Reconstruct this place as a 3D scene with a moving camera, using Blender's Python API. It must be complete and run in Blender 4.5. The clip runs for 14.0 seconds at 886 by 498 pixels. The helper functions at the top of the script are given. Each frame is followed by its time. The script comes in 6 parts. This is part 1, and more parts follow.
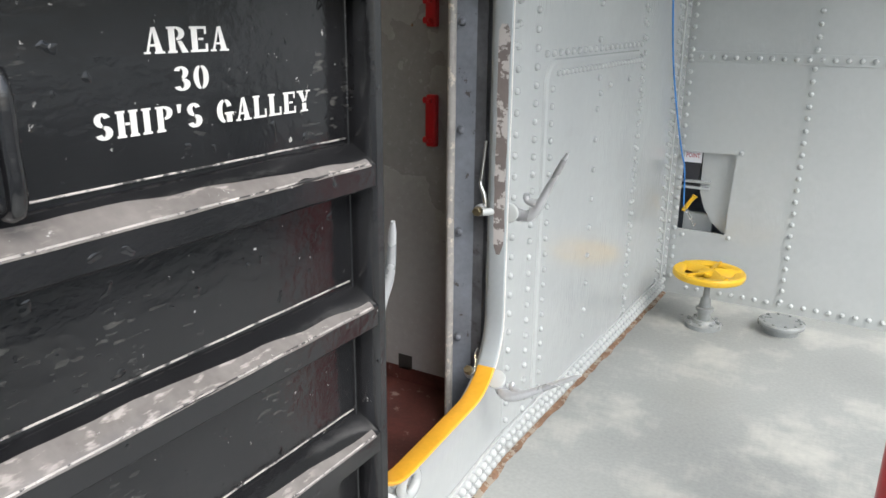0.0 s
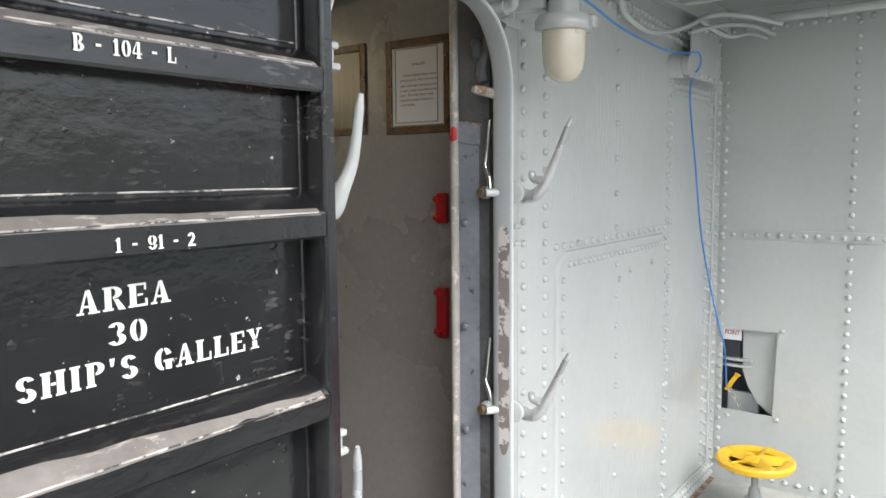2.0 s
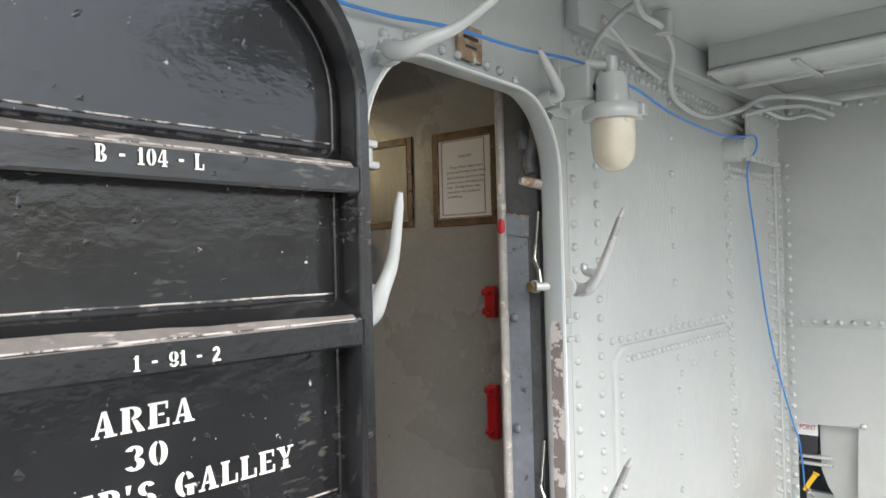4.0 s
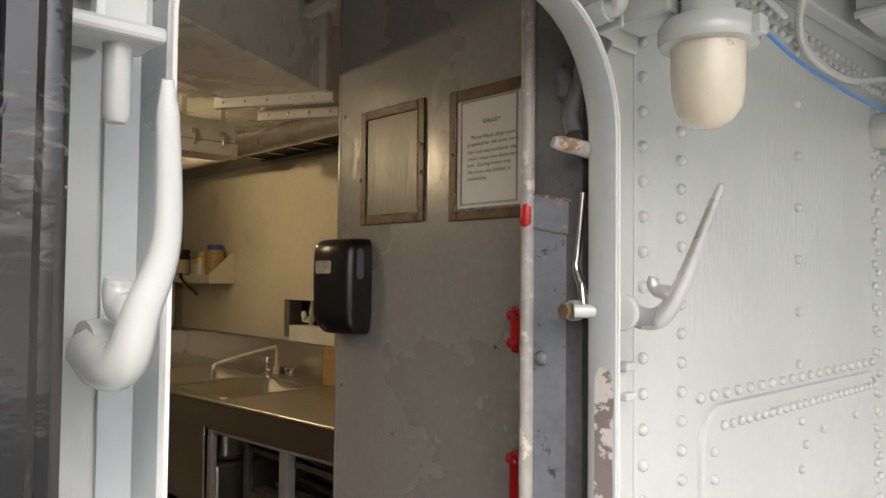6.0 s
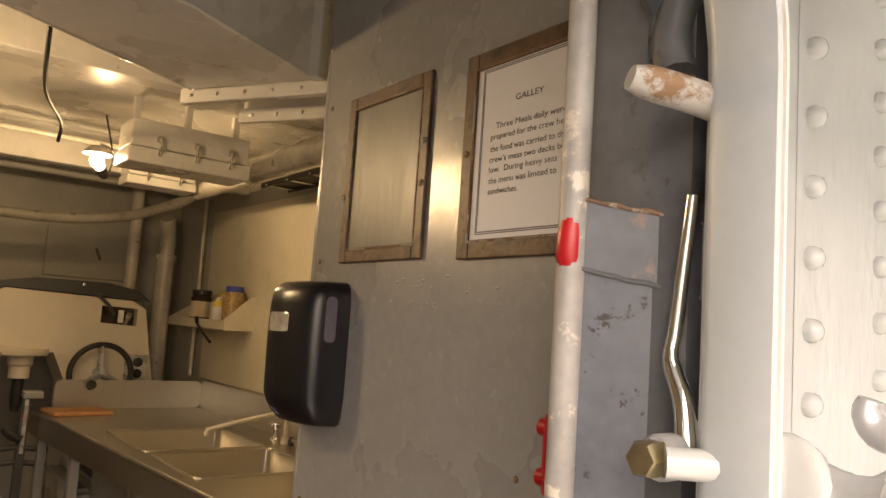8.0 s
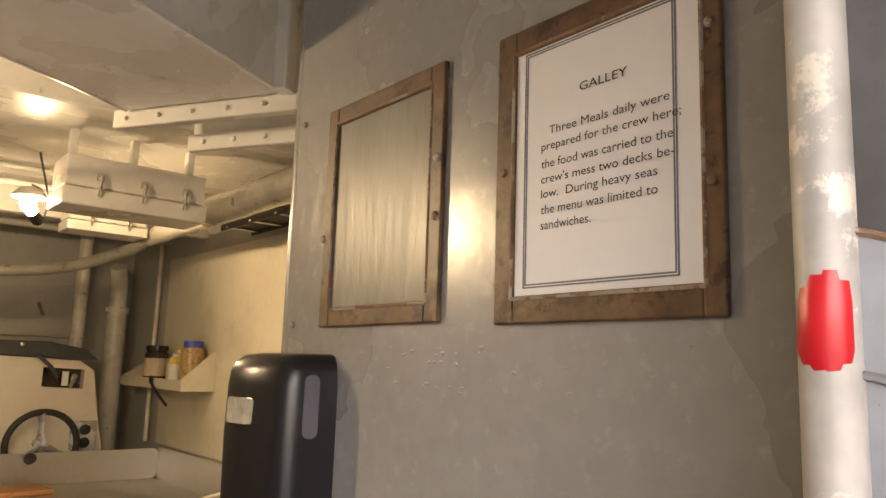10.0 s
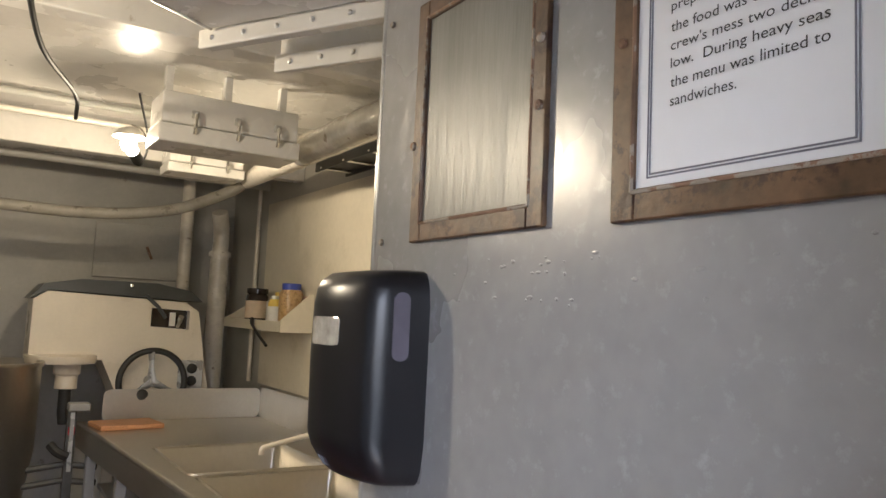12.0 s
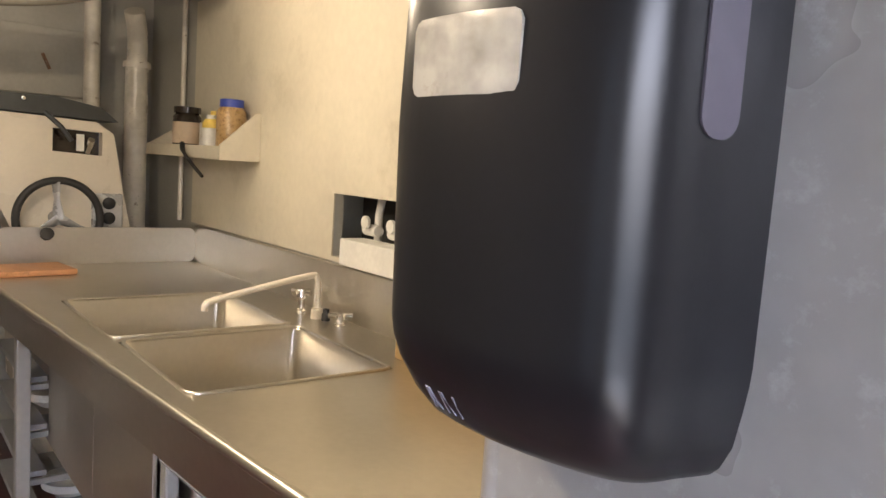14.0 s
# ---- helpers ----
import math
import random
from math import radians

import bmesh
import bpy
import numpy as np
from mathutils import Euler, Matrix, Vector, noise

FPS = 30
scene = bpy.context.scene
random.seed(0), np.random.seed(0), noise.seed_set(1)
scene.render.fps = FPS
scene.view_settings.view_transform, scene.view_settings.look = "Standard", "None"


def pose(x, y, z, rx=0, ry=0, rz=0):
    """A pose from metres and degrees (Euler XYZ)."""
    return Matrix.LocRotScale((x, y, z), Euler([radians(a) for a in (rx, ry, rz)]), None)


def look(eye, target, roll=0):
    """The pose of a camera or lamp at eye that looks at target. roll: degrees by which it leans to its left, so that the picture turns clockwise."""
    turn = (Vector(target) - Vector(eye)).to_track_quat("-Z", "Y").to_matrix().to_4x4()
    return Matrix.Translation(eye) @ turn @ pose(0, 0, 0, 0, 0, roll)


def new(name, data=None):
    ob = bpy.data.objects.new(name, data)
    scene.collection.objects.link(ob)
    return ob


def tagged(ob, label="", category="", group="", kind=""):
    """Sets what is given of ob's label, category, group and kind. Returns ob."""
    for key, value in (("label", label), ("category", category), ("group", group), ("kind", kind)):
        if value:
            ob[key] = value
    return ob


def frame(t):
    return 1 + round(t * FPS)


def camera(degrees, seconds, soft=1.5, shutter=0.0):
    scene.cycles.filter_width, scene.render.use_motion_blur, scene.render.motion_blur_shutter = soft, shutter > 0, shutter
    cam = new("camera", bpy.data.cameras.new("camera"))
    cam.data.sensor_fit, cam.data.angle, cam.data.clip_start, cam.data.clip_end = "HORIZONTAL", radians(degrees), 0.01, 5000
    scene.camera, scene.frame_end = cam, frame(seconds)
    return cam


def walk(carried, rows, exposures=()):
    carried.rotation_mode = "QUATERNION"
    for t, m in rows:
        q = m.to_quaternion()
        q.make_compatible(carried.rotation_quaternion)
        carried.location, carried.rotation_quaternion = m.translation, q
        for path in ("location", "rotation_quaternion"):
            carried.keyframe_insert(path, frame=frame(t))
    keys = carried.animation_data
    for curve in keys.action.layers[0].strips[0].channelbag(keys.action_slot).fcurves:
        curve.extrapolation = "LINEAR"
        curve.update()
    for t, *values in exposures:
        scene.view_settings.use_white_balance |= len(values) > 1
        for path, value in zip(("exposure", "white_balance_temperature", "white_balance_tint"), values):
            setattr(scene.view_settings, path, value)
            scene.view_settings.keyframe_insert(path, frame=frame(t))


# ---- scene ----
cam = camera(60.7, 14.0)
PATH = [
    (0, (-0.091, 0.371, 1.479), (-1.078, 2.008, 0.89), 0.5),
    (0.5, (-0.038, 0.422, 1.517), (-1.105, 2.061, 1.098), 0.6),
    (1, (0.003, 0.472, 1.549), (-1.128, 2.083, 1.194), 0.5),
    (1.5, (0.035, 0.501, 1.584), (-1.134, 2.1, 1.306), -0.2),
    (2, (0.042, 0.495, 1.602), (-1.13, 2.103, 1.408), -0.5),
    (2.5, (0.051, 0.49, 1.618), (-1.133, 2.097, 1.502), -0.8),
    (3, (0.067, 0.502, 1.635), (-1.15, 2.089, 1.596), -1.3),
    (3.2, (0.072, 0.504, 1.638), (-1.166, 2.074, 1.626), -1.4),
    (5.5, (-0.251, 1.027, 1.605), (-1.625, 2.479, 1.669), -0.8),
    (6, (-0.324, 1.254, 1.607), (-1.792, 2.61, 1.681), 0.6),
    (6.5, (-0.453, 1.38, 1.612), (-1.945, 2.707, 1.721), 1.9),
    (7, (-0.567, 1.504, 1.631), (-2.053, 2.833, 1.788), 2.5),
    (7.5, (-0.65, 1.684, 1.643), (-2.188, 2.947, 1.842), 3.7),
    (8, (-0.763, 1.807, 1.637), (-2.355, 2.999, 1.847), 3.9),
    (8.5, (-0.901, 1.87, 1.659), (-2.489, 3.061, 1.902), 3.9),
    (10.8, (-1.16, 2.009, 1.696), (-2.683, 3.263, 2.027), 0.9),
    (11, (-1.183, 2.024, 1.683), (-2.724, 3.26, 1.994), 1.0),
    (11.5, (-1.185, 2.033, 1.673), (-2.811, 3.173, 1.91), 1.6),
    (12, (-1.172, 2.025, 1.652), (-2.859, 3.082, 1.835), 2.6),
    (12.5, (-1.243, 2.035, 1.609), (-2.934, 3.096, 1.727), 3.8),
    (13, (-1.439, 2.088, 1.581), (-3.109, 3.187, 1.613), 4.4),
    (13.3, (-1.601, 2.15, 1.557), (-3.234, 3.304, 1.515), 4.6),
    (13.5, (-1.695, 2.192, 1.542), (-3.278, 3.408, 1.438), 5.0),
    (13.7, (-1.76, 2.218, 1.563), (-3.3, 3.483, 1.404), 4.8),
    (14, (-1.792, 2.2, 1.581), (-3.358, 3.425, 1.368), 3.8),
]
walk(cam, [(t, look(eye, target, roll)) for t, eye, target, roll in PATH], exposures=[(0, 1.1, 6150, 8), (0.5, 1.18, 6150, 8), (1.5, 1.4, 6200, 8), (3.0, 1.6, 6300, 8), (6.0, 1.75, 6750, 12), (7.0, 2.02, 7100, 16), (7.5, 2.18, 7300, 18), (8.5, 2.5, 8700, 20), (11.0, 3.1, 5850, 15), (12.0, 3.0, 5450, 14), (13.0, 3.1, 5650, 15), (14.0, 3.6, 5600, 17)])
# ---- light ----
world = bpy.data.worlds.new("sky")
scene.world = world
world.use_nodes = True
sky = world.node_tree.nodes.new("ShaderNodeTexSky")
sky.sky_type, sky.sun_disc = "NISHITA", False
sky.sun_elevation, sky.sun_rotation = radians(50), radians(120)
sky.air_density, sky.dust_density, sky.ozone_density = 1.0, 5.0, 0.8
overcast = world.node_tree.nodes.new("ShaderNodeHueSaturation")
overcast.inputs["Saturation"].default_value = 0.5
world.node_tree.links.new(sky.outputs[0], overcast.inputs["Color"])
world.node_tree.links.new(overcast.outputs[0], world.node_tree.nodes["Background"].inputs[0])
world.node_tree.nodes["Background"].inputs[1].default_value = 0.15

sun = new("sun", bpy.data.lights.new("sun", "SUN"))
sun.data.energy, sun.data.angle, sun.data.color = 0.25, radians(25), (1.0, 0.97, 0.93)
sun.matrix_world = look((6.0, -3.5, 8.0), (0, 0, 0))

BULB = (-3.96, 2.463, 2.205)
bulb_light = new("bulb_light", bpy.data.lights.new("bulb_light", "POINT"))
bulb_light.data.energy, bulb_light.data.color, bulb_light.data.shadow_soft_size = 1.9, (1.0, 0.74, 0.42), 0.012
bulb_light.location = BULB
LAMP2 = (-2.86, 1.64, 2.15)
lamp_light = new("lamp_light", bpy.data.lights.new("lamp_light", "POINT"))
lamp_light.data.energy, lamp_light.data.color, lamp_light.data.shadow_soft_size = 1.6, (1.0, 0.75, 0.44), 0.03
lamp_light.location = (LAMP2[0], LAMP2[1], LAMP2[2] - 0.05)


# ---- materials ----
def material(name, colour, rough=0.5, metal=0.0, spots=None, spread=0.15, scale=3.0, fine=60.0, bump=0.15, stretch=(1, 1, 1), coat=0.0, spot_at=0.66, spot_scale=9.0, rough_var=0.12, bump_dist=0.002, spot_soft=0.03):
    """Paint, metal or other surface: base colour varied at two scales, spots of wear, fine relief."""
    m = bpy.data.materials.new(name)
    m.use_nodes = True
    n, l = m.node_tree.nodes, m.node_tree.links
    p = n["Principled BSDF"]
    at = n.new("ShaderNodeTexCoord")
    mp = n.new("ShaderNodeMapping")
    mp.inputs["Scale"].default_value = stretch
    l.new(at.outputs["Object"], mp.inputs[0])
    big, small = n.new("ShaderNodeTexNoise"), n.new("ShaderNodeTexNoise")
    big.inputs["Scale"].default_value, big.inputs["Detail"].default_value = scale, 5
    small.inputs["Scale"].default_value, small.inputs["Detail"].default_value = fine, 3
    for t in (big, small):
        l.new(mp.outputs[0], t.inputs["Vector"])
    mix = n.new("ShaderNodeMix")
    mix.data_type = "RGBA"
    dark = [max(0.0, c * (1 - spread)) for c in colour]
    light = [min(1.0, c * (1 + spread)) for c in colour]
    mix.inputs[6].default_value, mix.inputs[7].default_value = (*dark, 1), (*light, 1)
    add = n.new("ShaderNodeMath")
    add.operation = "MULTIPLY_ADD"
    l.new(small.outputs[0], add.inputs[0])
    add.inputs[1].default_value = 0.35
    l.new(big.outputs[0], add.inputs[2])
    ramp = n.new("ShaderNodeMapRange")
    ramp.inputs[1].default_value, ramp.inputs[2].default_value = 0.45, 0.9
    l.new(add.outputs[0], ramp.inputs[0])
    l.new(ramp.outputs[0], mix.inputs[0])
    col = mix.outputs[2]
    if spots:
        sp = n.new("ShaderNodeTexNoise")
        sp.inputs["Scale"].default_value, sp.inputs["Detail"].default_value, sp.inputs["Roughness"].default_value = spot_scale, 8, 0.7
        l.new(at.outputs["Object"], sp.inputs["Vector"])
        sr = n.new("ShaderNodeMapRange")
        sr.inputs[1].default_value, sr.inputs[2].default_value = spot_at, spot_at + spot_soft
        l.new(sp.outputs[0], sr.inputs[0])
        m2 = n.new("ShaderNodeMix")
        m2.data_type = "RGBA"
        l.new(sr.outputs[0], m2.inputs[0])
        l.new(col, m2.inputs[6])
        m2.inputs[7].default_value = (*spots, 1)
        col = m2.outputs[2]
    l.new(col, p.inputs["Base Color"])
    rr = n.new("ShaderNodeMapRange")
    rr.inputs[3].default_value, rr.inputs[4].default_value = max(0.02, rough - rough_var), min(1, rough + rough_var)
    l.new(big.outputs[0], rr.inputs[0])
    l.new(rr.outputs[0], p.inputs["Roughness"])
    p.inputs["Metallic"].default_value = metal
    p.inputs["Coat Weight"].default_value = coat
    b = n.new("ShaderNodeBump")
    b.inputs["Strength"].default_value, b.inputs["Distance"].default_value = bump, bump_dist
    l.new(add.outputs[0], b.inputs["Height"])
    l.new(b.outputs[0], p.inputs["Normal"])
    return m


def glow(name, colour, strength):
    m = bpy.data.materials.new(name)
    m.use_nodes = True
    p = m.node_tree.nodes["Principled BSDF"]
    p.inputs["Base Color"].default_value = (0.8, 0.8, 0.8, 1)
    p.inputs["Emission Color"].default_value = (*colour, 1)
    p.inputs["Emission Strength"].default_value = strength
    return m


GREY = material("grey_ship_paint", (0.50, 0.52, 0.512), 0.16, 0, (0.43, 0.445, 0.43), 0.05, 1.6, 30, 0.08, rough_var=0.05, spot_at=0.55, spot_scale=2.5, spot_soft=0.3, coat=0.6)


def wrinkled(m, grain=(60, 75, 24), least=0.06, depth=0.004):
    """Brush runs, dents and crinkled patches in thick paint or sheet metal."""
    n, l = m.node_tree.nodes, m.node_tree.links
    at, mp = n.new("ShaderNodeTexCoord"), n.new("ShaderNodeMapping")
    mp.inputs["Scale"].default_value = grain
    l.new(at.outputs["Object"], mp.inputs[0])
    crease, where = n.new("ShaderNodeTexNoise"), n.new("ShaderNodeTexNoise")
    crease.inputs["Scale"].default_value, crease.inputs["Detail"].default_value = 1.0, 2
    where.inputs["Scale"].default_value, where.inputs["Detail"].default_value = 3.2, 2
    l.new(mp.outputs[0], crease.inputs["Vector"])
    l.new(at.outputs["Object"], where.inputs["Vector"])
    lim, mul = n.new("ShaderNodeMapRange"), n.new("ShaderNodeMath")
    lim.inputs[1].default_value, lim.inputs[2].default_value = 0.52, 0.68
    lim.inputs[3].default_value = least
    l.new(where.outputs[0], lim.inputs[0])
    mul.operation = "MULTIPLY"
    l.new(crease.outputs[0], mul.inputs[0])
    l.new(lim.outputs[0], mul.inputs[1])
    bump = n.new("ShaderNodeBump")
    bump.inputs["Strength"].default_value, bump.inputs["Distance"].default_value = 0.7, depth
    l.new(mul.outputs[0], bump.inputs["Height"])
    first = n["Principled BSDF"].inputs["Normal"].links[0].from_node
    l.new(bump.outputs[0], first.inputs["Normal"])


wrinkled(GREY)
GREY_RING = material("blue_grey_coaming_paint", (0.46, 0.50, 0.52), 0.32, 0, (0.62, 0.60, 0.56), 0.08, 3, 60, 0.15, spot_at=0.71, spot_scale=11)
# Door-post paint; on the recess back its darkness stands in for shade.
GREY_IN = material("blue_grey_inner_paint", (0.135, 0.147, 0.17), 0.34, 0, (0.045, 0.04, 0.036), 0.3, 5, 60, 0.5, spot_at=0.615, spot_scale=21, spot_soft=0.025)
CHIPPED = material("chipped_white_edge_paint", (0.36, 0.345, 0.325), 0.42, 0, (0.62, 0.57, 0.49), 0.2, 10, 80, 0.6, spot_at=0.56, spot_scale=24, spot_soft=0.05)
FITTING = material("grey_deck_fitting_paint", (0.27, 0.285, 0.28), 0.30, 0, (0.17, 0.175, 0.17), 0.15, 6, 50, 0.25, spot_at=0.58, spot_scale=14, spot_soft=0.1)
DECK = material("grey_deck_paint", (0.34, 0.35, 0.335), 0.34, 0, (0.56, 0.555, 0.505), 0.22, 1.1, 70, 0.35, spot_at=0.50, spot_scale=2.2, spot_soft=0.22, rough_var=0.2)
RUST = material("rust_stain", (0.22, 0.13, 0.08), 0.8, 0, (0.35, 0.30, 0.24), 0.4, 12, 70, 0.6, spot_at=0.5, spot_scale=20)
def door_paint(name, base, scratch, chip_at, scratch_at):
    """Lumpy brushed black gloss with patches of fine scratches and small bare chips."""
    m = material(name, base, 0.15, 0, (0.55, 0.53, 0.50), 0.3, 7, 60, 0.35, spot_at=chip_at, spot_scale=55, rough_var=0.07, bump_dist=0.003)
    n, l = m.node_tree.nodes, m.node_tree.links
    p = n["Principled BSDF"]
    at = n.new("ShaderNodeTexCoord")
    mp = n.new("ShaderNodeMapping")
    mp.inputs["Scale"].default_value = (60, 30, 130)
    l.new(at.outputs["Object"], mp.inputs[0])
    fine, patch, lump = [n.new("ShaderNodeTexNoise") for _ in range(3)]
    fine.inputs["Scale"].default_value, fine.inputs["Detail"].default_value = 1.0, 4
    patch.inputs["Scale"].default_value, patch.inputs["Detail"].default_value = 5.0, 3
    lump.inputs["Scale"].default_value, lump.inputs["Detail"].default_value = 17.0, 4
    mp2 = n.new("ShaderNodeMapping")
    mp2.inputs["Scale"].default_value = (1, 0.7, 1.3)
    l.new(at.outputs["Object"], mp2.inputs[0])
    l.new(mp.outputs[0], fine.inputs["Vector"])
    l.new(at.outputs["Object"], patch.inputs["Vector"])
    l.new(mp2.outputs[0], lump.inputs["Vector"])
    a, b = n.new("ShaderNodeMapRange"), n.new("ShaderNodeMapRange")
    a.inputs[1].default_value, a.inputs[2].default_value = 0.56, 0.66
    b.inputs[1].default_value, b.inputs[2].default_value = scratch_at, scratch_at + 0.12
    l.new(fine.outputs[0], a.inputs[0])
    l.new(patch.outputs[0], b.inputs[0])
    mul = n.new("ShaderNodeMath")
    mul.operation = "MULTIPLY"
    l.new(a.outputs[0], mul.inputs[0])
    l.new(b.outputs[0], mul.inputs[1])
    old = p.inputs["Base Color"].links[0].from_socket
    mix = n.new("ShaderNodeMix")
    mix.data_type = "RGBA"
    l.new(mul.outputs[0], mix.inputs[0])
    l.new(old, mix.inputs[6])
    mix.inputs[7].default_value = (*scratch, 1)
    l.new(mix.outputs[2], p.inputs["Base Color"])
    p.inputs["IOR"].default_value = 1.65
    bump = n.new("ShaderNodeBump")
    bump.inputs["Strength"].default_value, bump.inputs["Distance"].default_value = 0.22, 0.007
    l.new(lump.outputs[0], bump.inputs["Height"])
    first = p.inputs["Normal"].links[0].from_node
    l.new(bump.outputs[0], first.inputs["Normal"])
    seed, raised, pimple = n.new("ShaderNodeTexNoise"), n.new("ShaderNodeMapRange"), n.new("ShaderNodeBump")
    seed.inputs["Scale"].default_value, seed.inputs["Detail"].default_value = 42.0, 1
    l.new(at.outputs["Object"], seed.inputs["Vector"])
    raised.inputs[1].default_value, raised.inputs[2].default_value = 0.71, 0.79
    l.new(seed.outputs[0], raised.inputs[0])
    pimple.inputs["Strength"].default_value, pimple.inputs["Distance"].default_value = 0.5, 0.002
    l.new(raised.outputs[0], pimple.inputs["Height"])
    l.new(pimple.outputs[0], bump.inputs["Normal"])
    return m


BLACK = door_paint("black_gloss_door_paint", (0.011, 0.011, 0.012), (0.075, 0.072, 0.066), 0.665, 0.565)
RIBPAINT = door_paint("worn_black_rib_paint", (0.014, 0.014, 0.015), (0.13, 0.12, 0.11), 0.69, 0.61)
PANEL = material("streaked_dull_steel", (0.19, 0.187, 0.17), 0.36, 0.10, (0.25, 0.245, 0.225), 0.20, 5, 40, 0.5, stretch=(9, 9, 0.6), spot_at=0.62, spot_scale=16, spot_soft=0.1)
# Wear plus painted sky sheen for the ribs' upper faces.
WORN_SHEEN = door_paint("scuffed_sheen_edge_paint", (0.20, 0.182, 0.17), (0.42, 0.38, 0.35), 0.65, 0.40)
BAREEDGE = material("rubbed_bright_edge", (0.50, 0.455, 0.43), 0.4, 0, (0.05, 0.046, 0.044), 0.35, 12, 90, 0.4, spot_at=0.50, spot_scale=26, spot_soft=0.05)
BAREJAMB = material("bare_taupe_undercoat", (0.21, 0.18, 0.17), 0.42, 0, (0.58, 0.55, 0.53), 0.15, 8, 70, 0.4, spot_at=0.515, spot_scale=20, spot_soft=0.015)
# Grime colour deepened to carry the recess shade beside the doorway.
GRIME_SHADE = material("grimy_shade_grey_paint", (0.115, 0.118, 0.126), 0.42, 0, (0.04, 0.037, 0.034), 0.35, 7, 60, 0.4, spot_at=0.56, spot_scale=12, spot_soft=0.1)
RACK = material("darkened_rack_paint", (0.06, 0.06, 0.058), 0.5, 0, (0.03, 0.028, 0.026), 0.25, 7, 60, 0.3, spot_at=0.58, spot_scale=12, spot_soft=0.1)
STENCIL = material("white_stencil_paint", (0.78, 0.76, 0.72), 0.45, 0, None, 0.08, 9, 90, 0.2)
STEEL = material("dull_sheet_steel", (0.345, 0.34, 0.335), 0.30, 0.14, (0.41, 0.41, 0.415), 0.14, 1.8, 40, 0.18, spot_at=0.56, spot_scale=48, rough_var=0.12, spot_soft=0.16)
wrinkled(STEEL, (22, 22, 17), 0.25, 0.0045)
STEEL.node_tree.nodes["Principled BSDF"].inputs["Specular IOR Level"].default_value = 0.38
SINK = material("brushed_stainless_steel", (0.58, 0.55, 0.49), 0.33, 1.0, (0.54, 0.51, 0.45), 0.08, 3, 60, 0.02, spot_at=0.56, spot_scale=6, spot_soft=0.2, rough_var=0.06)
CREAM = material("cream_sheet_wall_paint", (0.66, 0.61, 0.49), 0.40, 0.0, (0.50, 0.45, 0.34), 0.10, 2.2, 40, 0.15, spot_at=0.56, spot_scale=3.5, spot_soft=0.2)
WHITE = material("white_gloss_overhead_paint", (0.70, 0.68, 0.63), 0.28, 0, (0.45, 0.40, 0.32), 0.08, 4, 35, 0.3, spot_at=0.64, spot_scale=9, bump_dist=0.003, spot_soft=0.08)
LAG = material("white_pipe_lagging", (0.66, 0.62, 0.54), 0.30, 0, (0.35, 0.30, 0.24), 0.15, 7, 40, 0.6, spot_at=0.64, spot_scale=14, bump_dist=0.006)
DULLWALL = material("grey_galley_paint", (0.42, 0.41, 0.37), 0.45, 0, (0.30, 0.28, 0.24), 0.12, 3, 50, 0.2, spot_at=0.66, spot_scale=6)
# Near-black: stands in for unlit hollows, also colours tray and vent.
DARK = material("dark_void_paint", (0.035, 0.034, 0.032), 0.6, 0, None, 0.4, 5, 50, 0.3)
WOOD = material("weathered_brown_wood", (0.112, 0.060, 0.028), 0.42, 0, (0.045, 0.018, 0.011), 0.6, 14, 90, 0.9, spot_at=0.53, spot_scale=20, spot_soft=0.06)
PAPER = material("white_paper_sheet", (0.80, 0.80, 0.82), 0.5, 0, None, 0.02, 3, 60, 0.03)
INK = material("black_ink", (0.03, 0.03, 0.035), 0.6)
INKGREY = material("grey_ink", (0.18, 0.18, 0.22), 0.6)
PLASTIC = material("black_satin_plastic", (0.010, 0.010, 0.012), 0.29, 0, None, 0.2, 5, 200, 0.06, rough_var=0.05)
SMOKE = material("smoked_window_plastic", (0.11, 0.10, 0.125), 0.25, 0, None, 0.1, 5, 60, 0.02)
SILVER = material("silver_label_foil", (0.66, 0.63, 0.56), 0.2, 0.5, (0.45, 0.40, 0.32), 0.3, 30, 60, 0.3, spot_at=0.56, spot_scale=40, spot_soft=0.2)
CHROME = material("polished_chrome", (0.80, 0.79, 0.76), 0.10, 1.0, None, 0.05, 8, 60, 0.03, rough_var=0.04)
BRASS = material("worn_brass_nut", (0.40, 0.33, 0.20), 0.35, 0.9, (0.25, 0.22, 0.18), 0.25, 20, 90, 0.2, spot_at=0.6, spot_scale=40)
BAREDOG = material("bare_worn_grey_steel", (0.48, 0.49, 0.50), 0.28, 0.35, (0.72, 0.72, 0.70), 0.15, 10, 70, 0.2, spot_at=0.66, spot_scale=25)
YELLOW = material("yellow_safety_paint", (0.82, 0.50, 0.03), 0.38, 0, (0.60, 0.36, 0.06), 0.10, 6, 70, 0.25, spot_at=0.70, spot_scale=18)
SILL = material("orange_yellow_sill_paint", (0.85, 0.43, 0.03), 0.42, 0, (0.16, 0.12, 0.09), 0.12, 7, 70, 0.3, spot_at=0.72, spot_scale=16)
SPLICE = material("rust_chipped_grey_paint", (0.13, 0.14, 0.16), 0.4, 0, (0.26, 0.19, 0.16), 0.3, 9, 60, 0.6, spot_at=0.58, spot_scale=22, spot_soft=0.08)
RUSTWHITE = material("rust_flecked_white_paint", (0.40, 0.385, 0.355), 0.45, 0, (0.26, 0.15, 0.08), 0.2, 9, 80, 0.5, spot_at=0.55, spot_scale=22, spot_soft=0.06)
